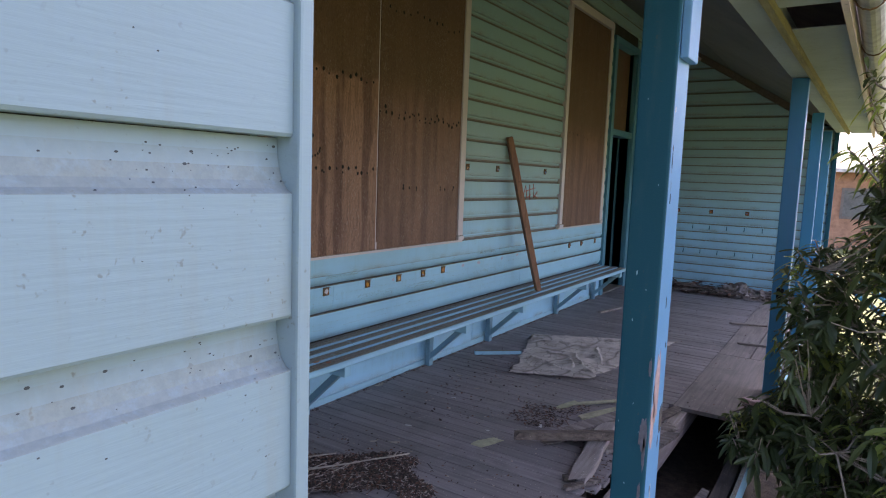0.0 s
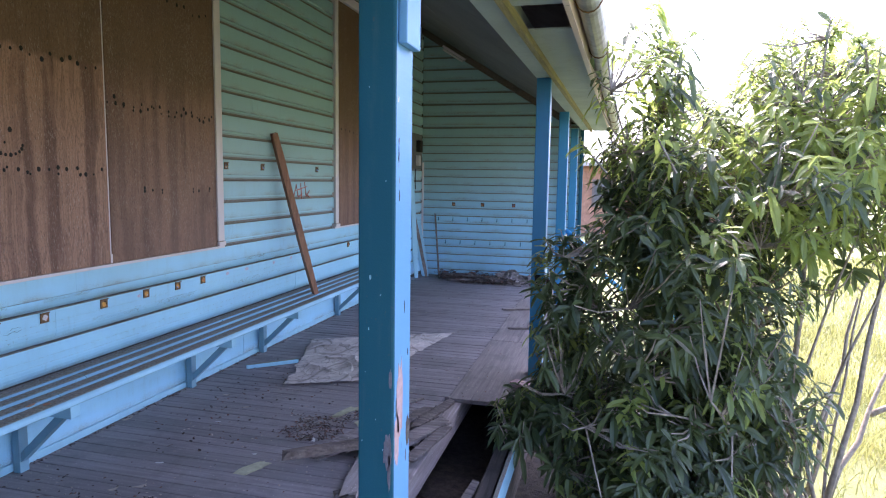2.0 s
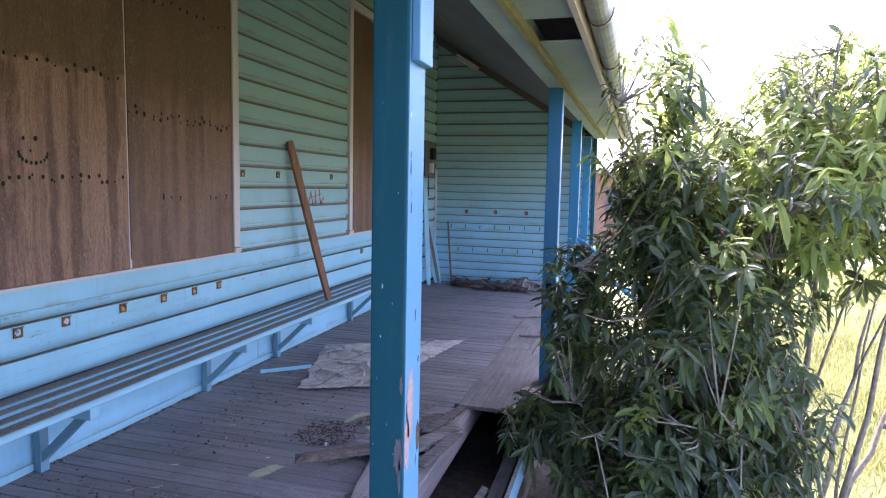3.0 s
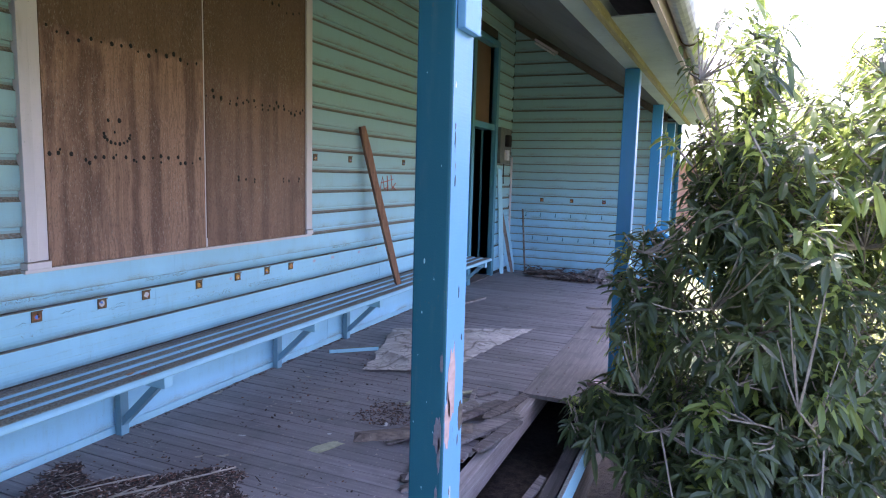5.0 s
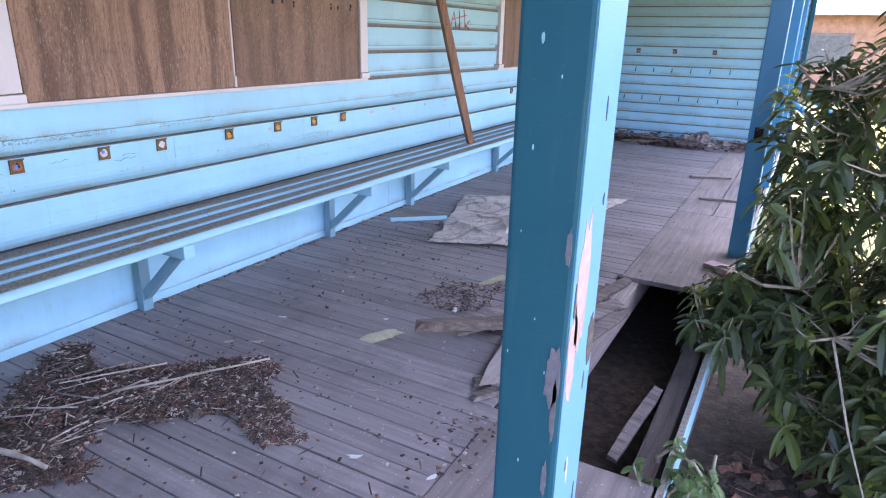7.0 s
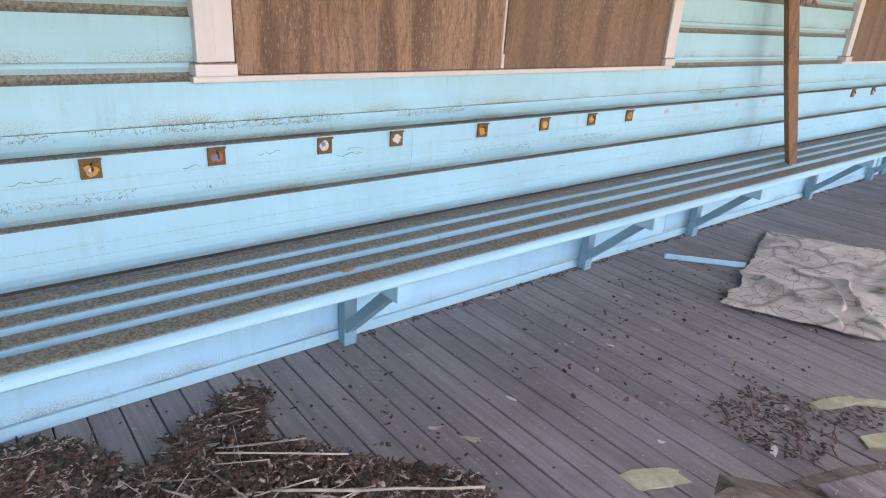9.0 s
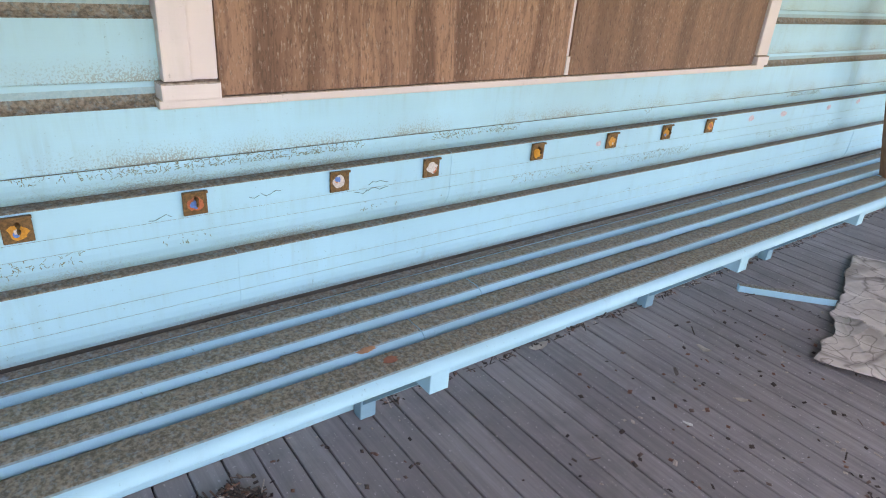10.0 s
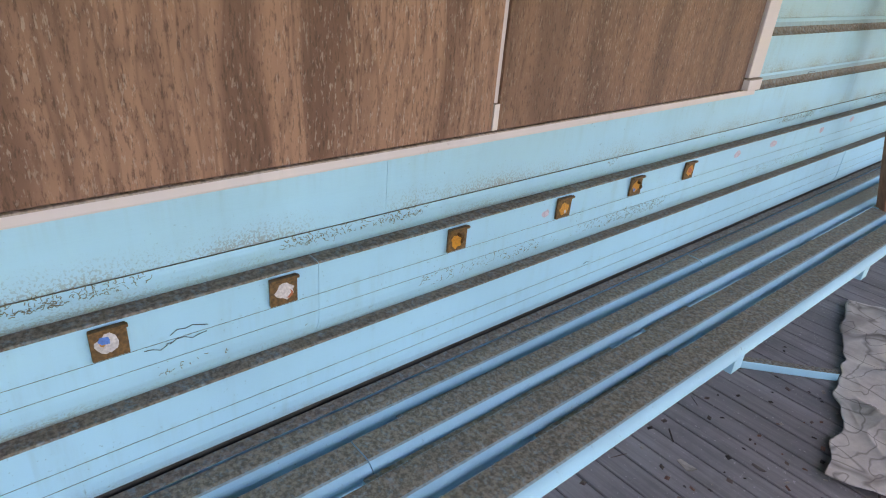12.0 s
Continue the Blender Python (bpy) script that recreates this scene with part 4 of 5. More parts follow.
plank("wood_chip", (1.24, 3.42, 0.004), (1.31, 3.55, 0.025), 0.045, 0.010, YELLOW_WOOD, "small yellowish wood chip", "wood chip")
plank("wood_chip", (1.66, 3.64, 0.004), (1.77, 3.67, 0.012), 0.035, 0.008, YELLOW_WOOD, "thin yellowish wood chip", "wood chip")
plank("wood_chip", (1.095, 2.60, 0.003), (1.165, 2.72, 0.010), 0.075, 0.006, YELLOW_WOOD, "flat yellow bark chip lying on the deck", "wood chip")


def flake(x, y, size, turn, mat, label):
    """A curled scrap of old paint or bark lying on the boards."""
    t = thing("paint_scrap", label, "scrap", (x, y, 0.002), group="scraps on the deck")
    bm = bmesh.new()
    low, top = [], []
    for k in range(9):
        a = 2 * math.pi * k / 9
        r = size * random.uniform(0.55, 1.1)
        p = Matrix.Rotation(turn, 3, "Z") @ Vector((1.5 * r * math.cos(a), 0.6 * r * math.sin(a), 0))
        lift = 0.35 * size * math.cos(a) ** 2 * random.uniform(0.3, 1)
        low.append(bm.verts.new(p + Vector((0, 0, lift))))
        top.append(bm.verts.new(p + Vector((0, 0, lift + 0.002))))
    hub, base_hub = bm.verts.new((0, 0, 0.0025)), bm.verts.new((0, 0, 0.0003))
    for k in range(9):
        n = (k + 1) % 9
        bm.faces.new((top[k], top[n], hub))
        bm.faces.new((low[n], low[k], base_hub))
        bm.faces.new((low[k], low[n], top[n], top[k]))
    part("scrap", bm, mat, t)


random.seed(83)
for x, y, size, turn, mat, lab in ((1.528, 1.962, 0.020, 0.5, STICK_WHITE, "curled white paint scrap on the deck"), (1.778, 2.0, 0.016, 1.2, STICK_WHITE, "small white paint scrap by the deck edge"),
                                   (0.637, 2.599, 0.014, 0.3, STICK_WHITE, "pale scrap on the bare boards"), (0.375, 3.593, 0.028, 0.2, PALE_WOOD, "pale curled bark scrap on the boards"),
                                   (1.272, 3.078, 0.024, 2.0, STICK_WHITE, "white plaster lump beside the pile"), (0.72, 2.36, 0.024, 0.7, PALE_WOOD, "pale bark scrap near the leaf drift"),
                                   (0.62, 2.30, 0.020, 1.1, PALE_WOOD, "dull bark scrap near the leaf drift"), (0.855, 2.919, 0.014, 1.7, OLD_WOOD, "dark bark crumb on the boards"),
                                   (0.60, 3.166, 0.012, 0.4, STICK_WHITE, "small pale crumb on the boards"), (0.41, 3.37, 0.016, 2.3, OLD_WOOD, "dark bark crumb on the boards"),
                                   (0.045, 3.05, 0.030, 1.5, PALE_WOOD, "folded dead leaf against the skirting"), (0.62, 3.43, 0.018, 0.9, PALE_WOOD, "pale crumb on the boards"),
                                   (0.51, 3.765, 0.015, 0.1, OLD_WOOD, "dark crumb before the canvas"), (1.05, 2.83, 0.013, 0.6, STICK_WHITE, "tiny white scrap on the boards"),
                                   (0.18, 4.26, 0.030, 0.8, PALE_WOOD, "dead leaf scrap by the blue batten")):
    flake(x, y, size, turn, mat, lab)


def inside(poly, x, y):
    c = False
    for (x0, y0), (x1, y1) in zip(poly, poly[1:] + poly[:1]):
        if (y0 > y) != (y1 > y) and x < (x1 - x0) * (y - y0) / (y1 - y0) + x0:
            c = not c
    return c


def litter(name, poly, count, label, mats, size=0.02, mound=0.03, twigs=0.35):
    """A drift of leaf crumbs and twigs over a low mound."""
    t = thing(name, label, "litter", (0, 0, 0), kind="stuff")
    xs, ys = [p[0] for p in poly], [p[1] for p in poly]
    spots = []
    while len(spots) < count:
        x, y = random.uniform(min(xs), max(xs)), random.uniform(min(ys), max(ys))
        if 1.845 < x < 2.33 and 2.28 < y < 4.0:      # open hole
            continue
        f = noise.noise(Vector((x * 9, y * 9, 2))) * 0.07 + noise.noise(Vector((x * 31, y * 31, 2))) * 0.035
        if inside(poly, x + f, y + f):
            spots.append((x, y))
    sets = [([], []) for _ in mats]
    for x, y in spots:
        vs, fs = sets[min(len(mats) - 1, int(random.random() ** 2.1 * len(mats)))]
        h = mound * (0.15 + 0.85 * random.random()) * (0.6 + 0.8 * noise.noise(Vector((x * 4, y * 4, 5)))) + 0.003
        a, tilt = random.uniform(0, 6.28), random.uniform(-0.6, 0.6)
        twig = random.random() < twigs
        l, w = (size * random.uniform(1.2, 4.0), 0.0022) if twig else (size * random.uniform(0.4, 1.1), size * random.uniform(0.2, 0.5))
        d = Vector((math.cos(a), math.sin(a), tilt * 0.5)) * l / 2
        s = Vector((-math.sin(a), math.cos(a), random.uniform(-0.5, 0.5))) * w
        c = Vector((x, y, max(h, abs(d.z) + abs(s.z) + 0.003)))
        k = len(vs)
        up = Vector((0, 0, 0.0025 if twig else 0.004))
        vs += [c - d - s, c - d + s, c + d + s, c + d - s, c + up]
        fs += [(k, k + 1, k + 4), (k + 1, k + 2, k + 4), (k + 2, k + 3, k + 4), (k + 3, k, k + 4), (k + 3, k + 2, k + 1, k)]
    for (vs, fs), mat in zip(sets, mats):
        me = bpy.data.meshes.new("crumbs")
        me.from_pydata([tuple(v) for v in vs], [], fs)
        me.materials.append(mat)
        o = part("crumbs", me, mat, t)
        tagged(o, kind="stuff")
    return t


DARK_LITTER = plain("dark_litter", (0.055, 0.037, 0.029), 0.95, 80, 0.6)
RED_LITTER = plain("red_litter", (0.19, 0.09, 0.06), 0.9, 80, 0.5)
PALE_LITTER = plain("pale_litter", (0.42, 0.335, 0.285), 0.9, 80, 0.4)
MATS = [DARK_LITTER, LITTER, RED_LITTER, PALE_LITTER]
random.seed(5)
drift = [(0.05, 1.34), (0.15, 1.47), (0.33, 1.53), (0.25, 1.67), (0.16, 1.82), (0.10, 1.93), (0.23, 1.93), (0.41, 1.88), (0.62, 2.05), (0.845, 2.275), (0.93, 2.255), (1.03, 2.08), (1.23, 2.0), (1.34, 1.93), (1.22, 1.82), (1.05, 1.935), (0.94, 1.865), (0.86, 1.745), (0.775, 1.72), (0.66, 1.735), (0.62, 1.70), (0.735, 1.65), (0.85, 1.55), (0.90, 1.42), (0.66, 1.22), (0.05, 1.18)]
litter("leaf_litter", drift, 13000, "drift of dead leaves and twigs on the deck", MATS, 0.018, 0.028, 0.45)
litter("leaf_litter", [(1.02, 3.08), (1.06, 3.40), (1.22, 3.42), (1.30, 3.60), (1.42, 3.62), (1.38, 3.3), (1.35, 3.10), (1.2, 3.05)], 420, "dark leaf crumbs beside the plank pile", MATS, 0.016, 0.012)
litter("leaf_litter", [(0.45, 8.95), (0.9, 8.7), (1.9, 8.75), (2.2, 9.0), (2.2, 9.42), (0.3, 9.42)], 2600, "heap of dead leaves along the end wall", MATS, 0.05, 0.10)
litter("leaf_litter", [(0.02, 0.2), (2.1, 0.2), (2.1, 9.2), (0.42, 9.2), (0.42, 2.5), (0.02, 2.4)], 1000, "scattered crumbs over the deck boards", MATS[::-1], 0.011, 0.004, 0.06)
litter("leaf_litter", [(0.05, 1.15), (1.5, 1.15), (1.55, 2.4), (0.1, 2.35)], 320, "stray crumbs round the leaf drift", MATS, 0.014, 0.004, 0.06)
litter("leaf_litter", [(1.68, 1.7), (1.83, 1.7), (1.86, 2.9), (1.62, 3.3), (1.45, 3.2), (1.66, 2.7)], 190, "dark crumbs and splinters beside the hole", MATS, 0.016, 0.006, 0.06)
litter("leaf_litter", [(0.45, 2.6), (1.3, 3.0), (1.0, 4.1), (0.2, 4.6), (0.2, 3.2)], 170, "loose dark crumbs on the deck before the canvas", MATS, 0.016, 0.004, 0.06)
litter("leaf_litter", [(0.02, 2.4), (0.05, 2.4), (0.05, 7.5), (0.02, 7.5)], 500, "crumbs along the skirting", MATS, 0.012, 0.01)


def stick(a, b, r, mat, label):
    p = thing("twig", label, "twig", a)
    bm = bmesh.new()
    a, b = Vector(a), Vector(b)
    pts = [(b - a) * k / 5 + Vector((random.uniform(-1, 1), random.uniform(-1, 1), 0)) * r * 0.8 for k in range(6)]
    tube(bm, pts, [r * random.uniform(0.8, 1.1) for _ in pts], 6)
    part("stem", bm, mat, p, smooth=True)


stick((0.617, 1.781, 0.034), (0.915, 2.235, 0.040), 0.0048, PALE_WOOD, "long pale dry stick on the leaf drift")
stick((0.433, 1.373, 0.036), (0.828, 1.437, 0.036), 0.0085, PALE_WOOD, "stout pale branch piece in the leaf drift")
stick((0.40, 1.72, 0.032), (0.607, 2.007, 0.036), 0.0035, PALE_WOOD, "thin dry twig in the leaf drift")
stick((0.387, 1.727, 0.034), (0.488, 1.947, 0.036), 0.003, GREY_WOOD, "thin dry twig in the leaf drift")
for k in range(32):
    x, y, a = random.uniform(0.22, 0.74), random.uniform(1.36, 1.92), random.uniform(0.2, 1.5) if k % 3 else random.uniform(0, 3.1)
    if inside(drift, x, y):
        l = random.uniform(0.07, 0.17)
        stick((x, y, random.uniform(0.02, 0.034)), (x + l * math.cos(a), y + l * math.sin(a), random.uniform(0.025, 0.04)), random.uniform(0.0014, 0.0034), [PALE_WOOD, GREY_WOOD, PALE_LITTER][k % 3], "thin dry twig in the leaf drift")


# ---- the shrub ----
def leaf_batch():
    return [], []


def add_leaf(vs, fs, base, out, up, length, width, droop):
    """One long leaf: five cross ribs folded along the midrib."""
    side = out.cross(up).normalized()
    k = len(vs)
    prev = None
    for i, (s, w) in enumerate(((0.0, 0.08), (0.3, 0.68), (0.6, 1.0), (0.85, 0.72), (1.0, 0.0))):
        c = base + out * (length * s) - Vector((0, 0, 1)) * (droop * length * s * s)
        if w:
            vs += [c + side * (width * w / 2) + up * 0.12 * width, c - up * 0.02 * width, c - side * (width * w / 2) + up * 0.12 * width]
            if prev is not None:
                fs += [(prev, prev + 1, k + 1 + 0, k), (prev + 1, prev + 2, k + 2, k + 1)]
            prev = k
            k += 3
        else:
            vs.append(c)
            fs += [(prev, prev + 1, k), (prev + 1, prev + 2, k)]


def whorl(vs, fs, tip, axis, count, length, spread, broad=1.0):
    u = axis.orthogonal().normalized()
    w = axis.cross(u)
    a0 = random.uniform(0, 6.28)
    for i in range(count):
        a = a0 + i * 2.399
        lift = spread + random.uniform(-0.55, 0.45)
        radial = math.cos(a) * u + math.sin(a) * w
        out = (radial + axis * lift).normalized()
        upv = (axis - out * axis.dot(out)).normalized()
        l = length * random.uniform(0.5, 1.25)
        add_leaf(vs, fs, tip - axis * (0.012 * i), out, upv, l, l * random.uniform(0.25, 0.35) * broad, random.uniform(0.1, 1.0))


def shrub(name, base, lobes, stems, whorls, length, leafmat, label, seed, shoots=0, category="shrub", fresh_leaf=None, broad=1.0):
    random.seed(seed)
    t = thing(name, label, category, base)
    B = Vector(base)
    joints = []
    for i in range(stems):
        c, r = random.choices([(Vector(q[0]), Vector(q[1])) for q in lobes], [q[2] for q in lobes])[0]
        d = Vector((random.gauss(0, 1), random.gauss(0, 1), random.gauss(0.4, 1))).normalized()
        goal = c + Vector((d.x * r.x, d.y * r.y, d.z * r.z)) * random.uniform(0.6, 0.95)
        goal.z = max(goal.z, B.z + 0.35)
        foot = Vector((B.x + random.uniform(-0.35, 0.35), B.y + random.uniform(-0.3, 0.3), B.z - 0.02))
        mid = foot.lerp(goal, 0.5) + Vector((random.uniform(-0.15, 0.15), random.uniform(-0.15, 0.15), random.uniform(0.0, 0.25)))
        pts = [foot * (1 - s) ** 2 + mid * 2 * s * (1 - s) + goal * s * s for s in (k / 7 for k in range(8))]
        pts = [p + (Vector((random.uniform(-1, 1), random.uniform(-1, 1), 0)) * 0.02 if 0 < k < 7 else Vector()) for k, p in enumerate(pts)]
        r0 = random.uniform(0.010, 0.019)
        bm = bmesh.new()
        tube(bm, [p - B for p in pts], [r0 * (1 - 0.75 * k / 7) for k in range(8)], 6)
        part("stem", bm, BARK, t, smooth=True)
        joints += [p for p in pts[2:]]
    vs, fs = leaf_batch()
    young, yfs = leaf_batch()
    twigs = bmesh.new()
    total = sum(q[2] for q in lobes)
    for c, r, wgt in lobes:
        c, r = Vector(c), Vector(r)
        for i in range(int(whorls * wgt / total)):
            d = Vector((random.gauss(0, 1), random.gauss(0, 1), random.gauss(0.1, 1))).normalized()
            rad = random.random() ** 0.42
            rough_edge = 1 + 0.22 * noise.noise(d * 2.3 + Vector((seed, 0, 0)))
            p = c + Vector((d.x * r.x, d.y * r.y, d.z * r.z)) * rad * rough_edge
            if p.z < B.z + 0.08 or p.x < 2.12 or (p.x < 2.44 and p.z < 0.04):
                continue
            axis = (d * 0.7 + Vector((random.uniform(-0.4, 0.4), random.uniform(-0.4, 0.4), 0.75))).normalized()
            j = min(joints, key=lambda q: (q - p).length_squared + (0.3 if q.z > p.z else 0))
            if (j - p).length < 0.75:
                tube(twigs, [j - B, j.lerp(p, 0.55) - B + Vector((0, 0, -0.03)), p - B], [0.006, 0.0045, 0.003], 4)
            # Lighter leaves favour top and outer side: sun painted into the new growth.
            fresh = fresh_leaf and random.random() < max(0.10, min(0.8, (p.z - 0.9) * 0.7 + (p.x - 3.2) * 0.4))
            va, fa = (young, yfs) if fresh else (vs, fs)
            whorl(va, fa, p, axis, random.randint(6, 10), length * random.uniform(0.75, 1.15), random.uniform(0.1, 0.7), broad)
            for m in range(random.randint(1, 4)):
                q = p - axis * random.uniform(0.04, 0.2)
                whorl(va, fa, q, axis, 2, length * 0.9, 0.3, broad)
    for i in range(shoots):
        c, r, wgt = random.choice(lobes[:2])
        p0 = Vector(c) + Vector((random.uniform(-0.8, 0.8) * r[0], random.uniform(-0.7, 0.7) * r[1], r[2] * 0.65))
        p1 = p0 + Vector((random.uniform(-0.15, 0.15), random.uniform(-0.15, 0.15), random.uniform(0.1, 0.26)))
        tube(twigs, [p0 - B, p0.lerp(p1, 0.5) - B, p1 - B], [0.007, 0.006, 0.004], 5)
        ax = (p1 - p0).normalized()
        for s in (1.0, 0.9, 0.72, 0.5, 0.28):
            whorl(young, yfs, p0.lerp(p1, s), ax, 6 if s > 0.8 else 4, length * (0.8 if s > 0.95 else 1.0), 1.0 if s > 0.95 else 0.45)
    tagged(part("twigwork", twigs, BARK, t), kind="stuff")
    me = bpy.data.meshes.new("foliage")
    me.from_pydata([tuple(v - B) for v in vs], [], fs)
    me.materials.append(leafmat)
    tagged(part("foliage", me, leafmat, t, "long glossy dark green leaves in whorls"), kind="stuff")
    if fresh_leaf:
        me = bpy.data.meshes.new("new_growth")
        me.from_pydata([tuple(v - B) for v in young], [], yfs)
        me.materials.append(fresh_leaf)
        tagged(part("new_growth", me, fresh_leaf, t, "yellow-green young leaves, sunlight partly put into their colour"), kind="stuff")
    return t


shrub("shrub", (3.75, 4.0, -0.42),
      [((3.27, 3.75, 0.85), (0.64, 0.95, 1.05), 2.7), ((3.95, 4.05, 1.66), (0.85, 0.95, 0.74), 3.8), ((3.00, 3.6, 2.00), (0.30, 0.35, 0.50), 0.30), ((3.05, 3.35, 0.05), (0.55, 0.65, 0.5), 2.0), ((2.66, 3.55, 0.80), (0.26, 0.45, 0.55), 0.48), ((3.04, 3.7, 1.45), (0.31, 0.45, 0.52), 0.75), ((3.6, 3.65, 0.25), (0.42, 0.5, 0.6), 1.4), ((2.66, 3.75, 0.22), (0.26, 0.55, 0.34), 0.9), ((2.44, 3.45, 0.16), (0.20, 0.30, 0.24), 0.35)],
      46, 2080, 0.108, LEAF, "dense evergreen shrub with long whorled leaves against the verandah", 8, 20, fresh_leaf=YOUNG_SUNLIT)
shrub("weed", (2.48, 2.32, -0.42), [((2.40, 2.36, 0.02), (0.15, 0.16, 0.15), 1.0)], 6, 20, 0.060, WEED, "small green weed growing at the deck edge", 17, 0, "weed", broad=1.9)

# bare pale branches at the shrub's outer side
random.seed(33)
for a, b in (((4.2, 4.05, -0.42), (4.75, 4.6, 0.55)), ((4.1, 4.1, -0.42), (4.35, 4.3, 0.8)), ((4.5, 4.35, 0.05), (5.3, 4.7, 0.35))):
    bm = bmesh.new()
    a, b = Vector(a), Vector(b)
    d = thing("branch", "bare brown outer branch of the shrub", "branch", a)
    pts = [(b - a) * k / 6 + Vector((random.uniform(-1, 1), random.uniform(-1, 1), random.uniform(-1, 1))) * (0.02 if 0 < k else 0) for k in range(7)]
    tube(bm, pts, [0.02 * (1 - 0.1 * k) for k in range(7)], 7)
    part("limb", bm, BARK, d, smooth=True)


# ---- grass, far house, far trees ----
def grass(name, rects, label, mat, seed):
    random.seed(seed)
    vs, fs = [], []
    for x0, x1, y0, y1, count, h in rects:
        for i in range(count):
            x, y = random.uniform(x0, x1), random.uniform(y0, y1)
            l = h * random.uniform(0.4, 1.2) * (0.7 + 0.6 * noise.noise(Vector((x, y, 0))))
            a = random.uniform(0, 6.28)
            lean = Vector((random.uniform(-0.5, 0.5), random.uniform(-0.5, 0.5), 1)) * l
            s = Vector((math.cos(a), math.sin(a), 0)) * (0.004 + 0.0006 * max(0, y - 4))
            c = Vector((x, y, -0.425))
            k = len(vs)
            vs += [c - s, c + s, c + lean * 0.6 + s * 0.7, c + lean * 0.6 - s * 0.7, c + lean + Vector((lean.x, lean.y, 0)) * 0.5]
            fs += [(k, k + 1, k + 2, k + 3), (k + 3, k + 2, k + 4)]
    me = bpy.data.meshes.new(name)
    me.from_pydata([tuple(v) for v in vs], [], fs)
    me.materials.append(mat)
    return tagged(new(name, me), label, "grass", kind="stuff")


grass("grass", [(3.9, 7.5, 4.6, 9.0, 14000, 0.22), (3.5, 11, 9.0, 18.0, 12000, 0.28), (4.0, 9.0, 2.0, 4.6, 4000, 0.2)], "long dry yellow-green grass beyond the shrub", GRASS, 2)
litter("leaf_litter", [(2.45, 1.2), (2.45, 3.2), (3.6, 3.6), (3.5, 1.0)], 1500, "dead leaves on the soil beside the deck", [DARK_LITTER, DARK_LITTER, LITTER, RED_LITTER], 0.06, 0.03).location = (0, 0, -0.42)

house = thing("house", "far low brick house with a pale roof", "house", (4.5, 24.0, -0.42))
boxed("wall", (-3.5, 5, 0, 6, 0, 2.5), BRICK, house)
bm = bmesh.new()
prism(bm, [(-0.5, 2.5), (3.0, 4.0), (6.5, 2.5), (6.5, 2.62), (3.0, 4.14), (-0.5, 2.62)], 9.4, lambda u, v, s: (s - 4.0, u, v))
part("roof", bm, ROOF, house)
for x in (-2.2, 1.2):
    wdw = boxed("window", (x, x + 1.2, -0.04, -0.002, 1.0, 2.0), ROOF_DARK, house)
    boxed("pane", (x + 0.08, x + 1.12, -0.05, -0.041, 1.08, 1.92), METER, wdw)


def far_tree(x, y, h, seed):
    random.seed(seed)
    t = thing("tree", "distant pale leafy tree", "tree", (x, y, -0.42), group="distant trees")
    bm = bmesh.new()
    tube(bm, [(0, 0, 0), (0.1, 0, h * 0.3), (0.0, 0.1, h * 0.6)], [0.25, 0.18, 0.08], 7)
    for k in range(5):
        a = k * 1.3
        tube(bm, [(0.05, 0, h * 0.35), (h * 0.22 * math.cos(a), h * 0.22 * math.sin(a), h * 0.62)], [0.1, 0.04], 5)
    part("trunk", bm, BARK, t)
    vs, fs = [], []
    for i in range(1100):
        d = Vector((random.gauss(0, 1), random.gauss(0, 1), random.gauss(0, 1))).normalized()
        r = random.random() ** 0.4 * (1 + 0.35 * noise.noise(d * 2 + Vector((seed, 0, 0))))
        c = Vector((d.x * h * 0.36 * r, d.y * h * 0.36 * r, h * 0.62 + d.z * h * 0.36 * r))
        s = h * 0.035
        u = Vector((random.gauss(0, 1), random.gauss(0, 1), random.gauss(0, 1))).normalized() * s
        w = u.orthogonal().normalized() * s * 0.6
        k = len(vs)
        vs += [c - u, c + w, c + u, c - w]
        fs.append((k, k + 1, k + 2, k + 3))
    me = bpy.data.meshes.new("crown")
    me.from_pydata([tuple(v) for v in vs], [], fs)
    me.materials.append(FAR_LEAF)
    tagged(part("crown", me, FAR_LEAF, t), kind="stuff")


for i, (x, y, h) in enumerate(((13, 30, 4.5), (19, 33, 6), (25, 36, 5), (31, 36, 6.5), (40, 40, 6), (8, 40, 6), (16, 44, 7), (50, 40, 7))):
    far_tree(x, y, h, 50 + i)


# ---- deck boards, edge boards, bearers ----
random.seed(7)
BW = 0.0872
HOLE = (1.88, 2.30, 3.985)     # left side, near and far ends
bm = bmesh.new()
box(bm, 0, 1, 0.0020, BW - 0.0026, -0.022, 0, bevel=0.0)
bmesh.ops.bevel(bm, geom=[e for e in bm.edges if all(v.co.z > -0.001 for v in e.verts) and abs(e.verts[0].co.y - e.verts[1].co.y) < 0.001], offset=0.0022, segments=1, affect="EDGES")
board_me = finish(bm, "deck_board", DECK)
n = int((END - NEAR_Y) / BW)
for i in range(n):
    y = NEAR_Y + i * BW
    x1 = 1.795
    if y > 4.0:
        x1 = 1.83
    if 2.2 < y < 3.95:
        x1 = 1.80 + random.uniform(-0.04, 0.06)
    piece("deck_board", board_me, floor, Matrix.Translation((0.0, y, random.uniform(-0.0022, 0.0012))) @ Matrix.Rotation(radians(random.uniform(-0.05, 0.05)), 4, "Z") @ Matrix.Diagonal((x1, 1, 1, 1)))
edge = [(1.80, 2.075, NEAR_Y, 2.34), (2.08, 2.36, NEAR_Y, 2.30), (1.835, 2.36, 3.985, 5.62), (1.835, 2.09, 5.625, END), (2.095, 2.36, 5.625, END)]
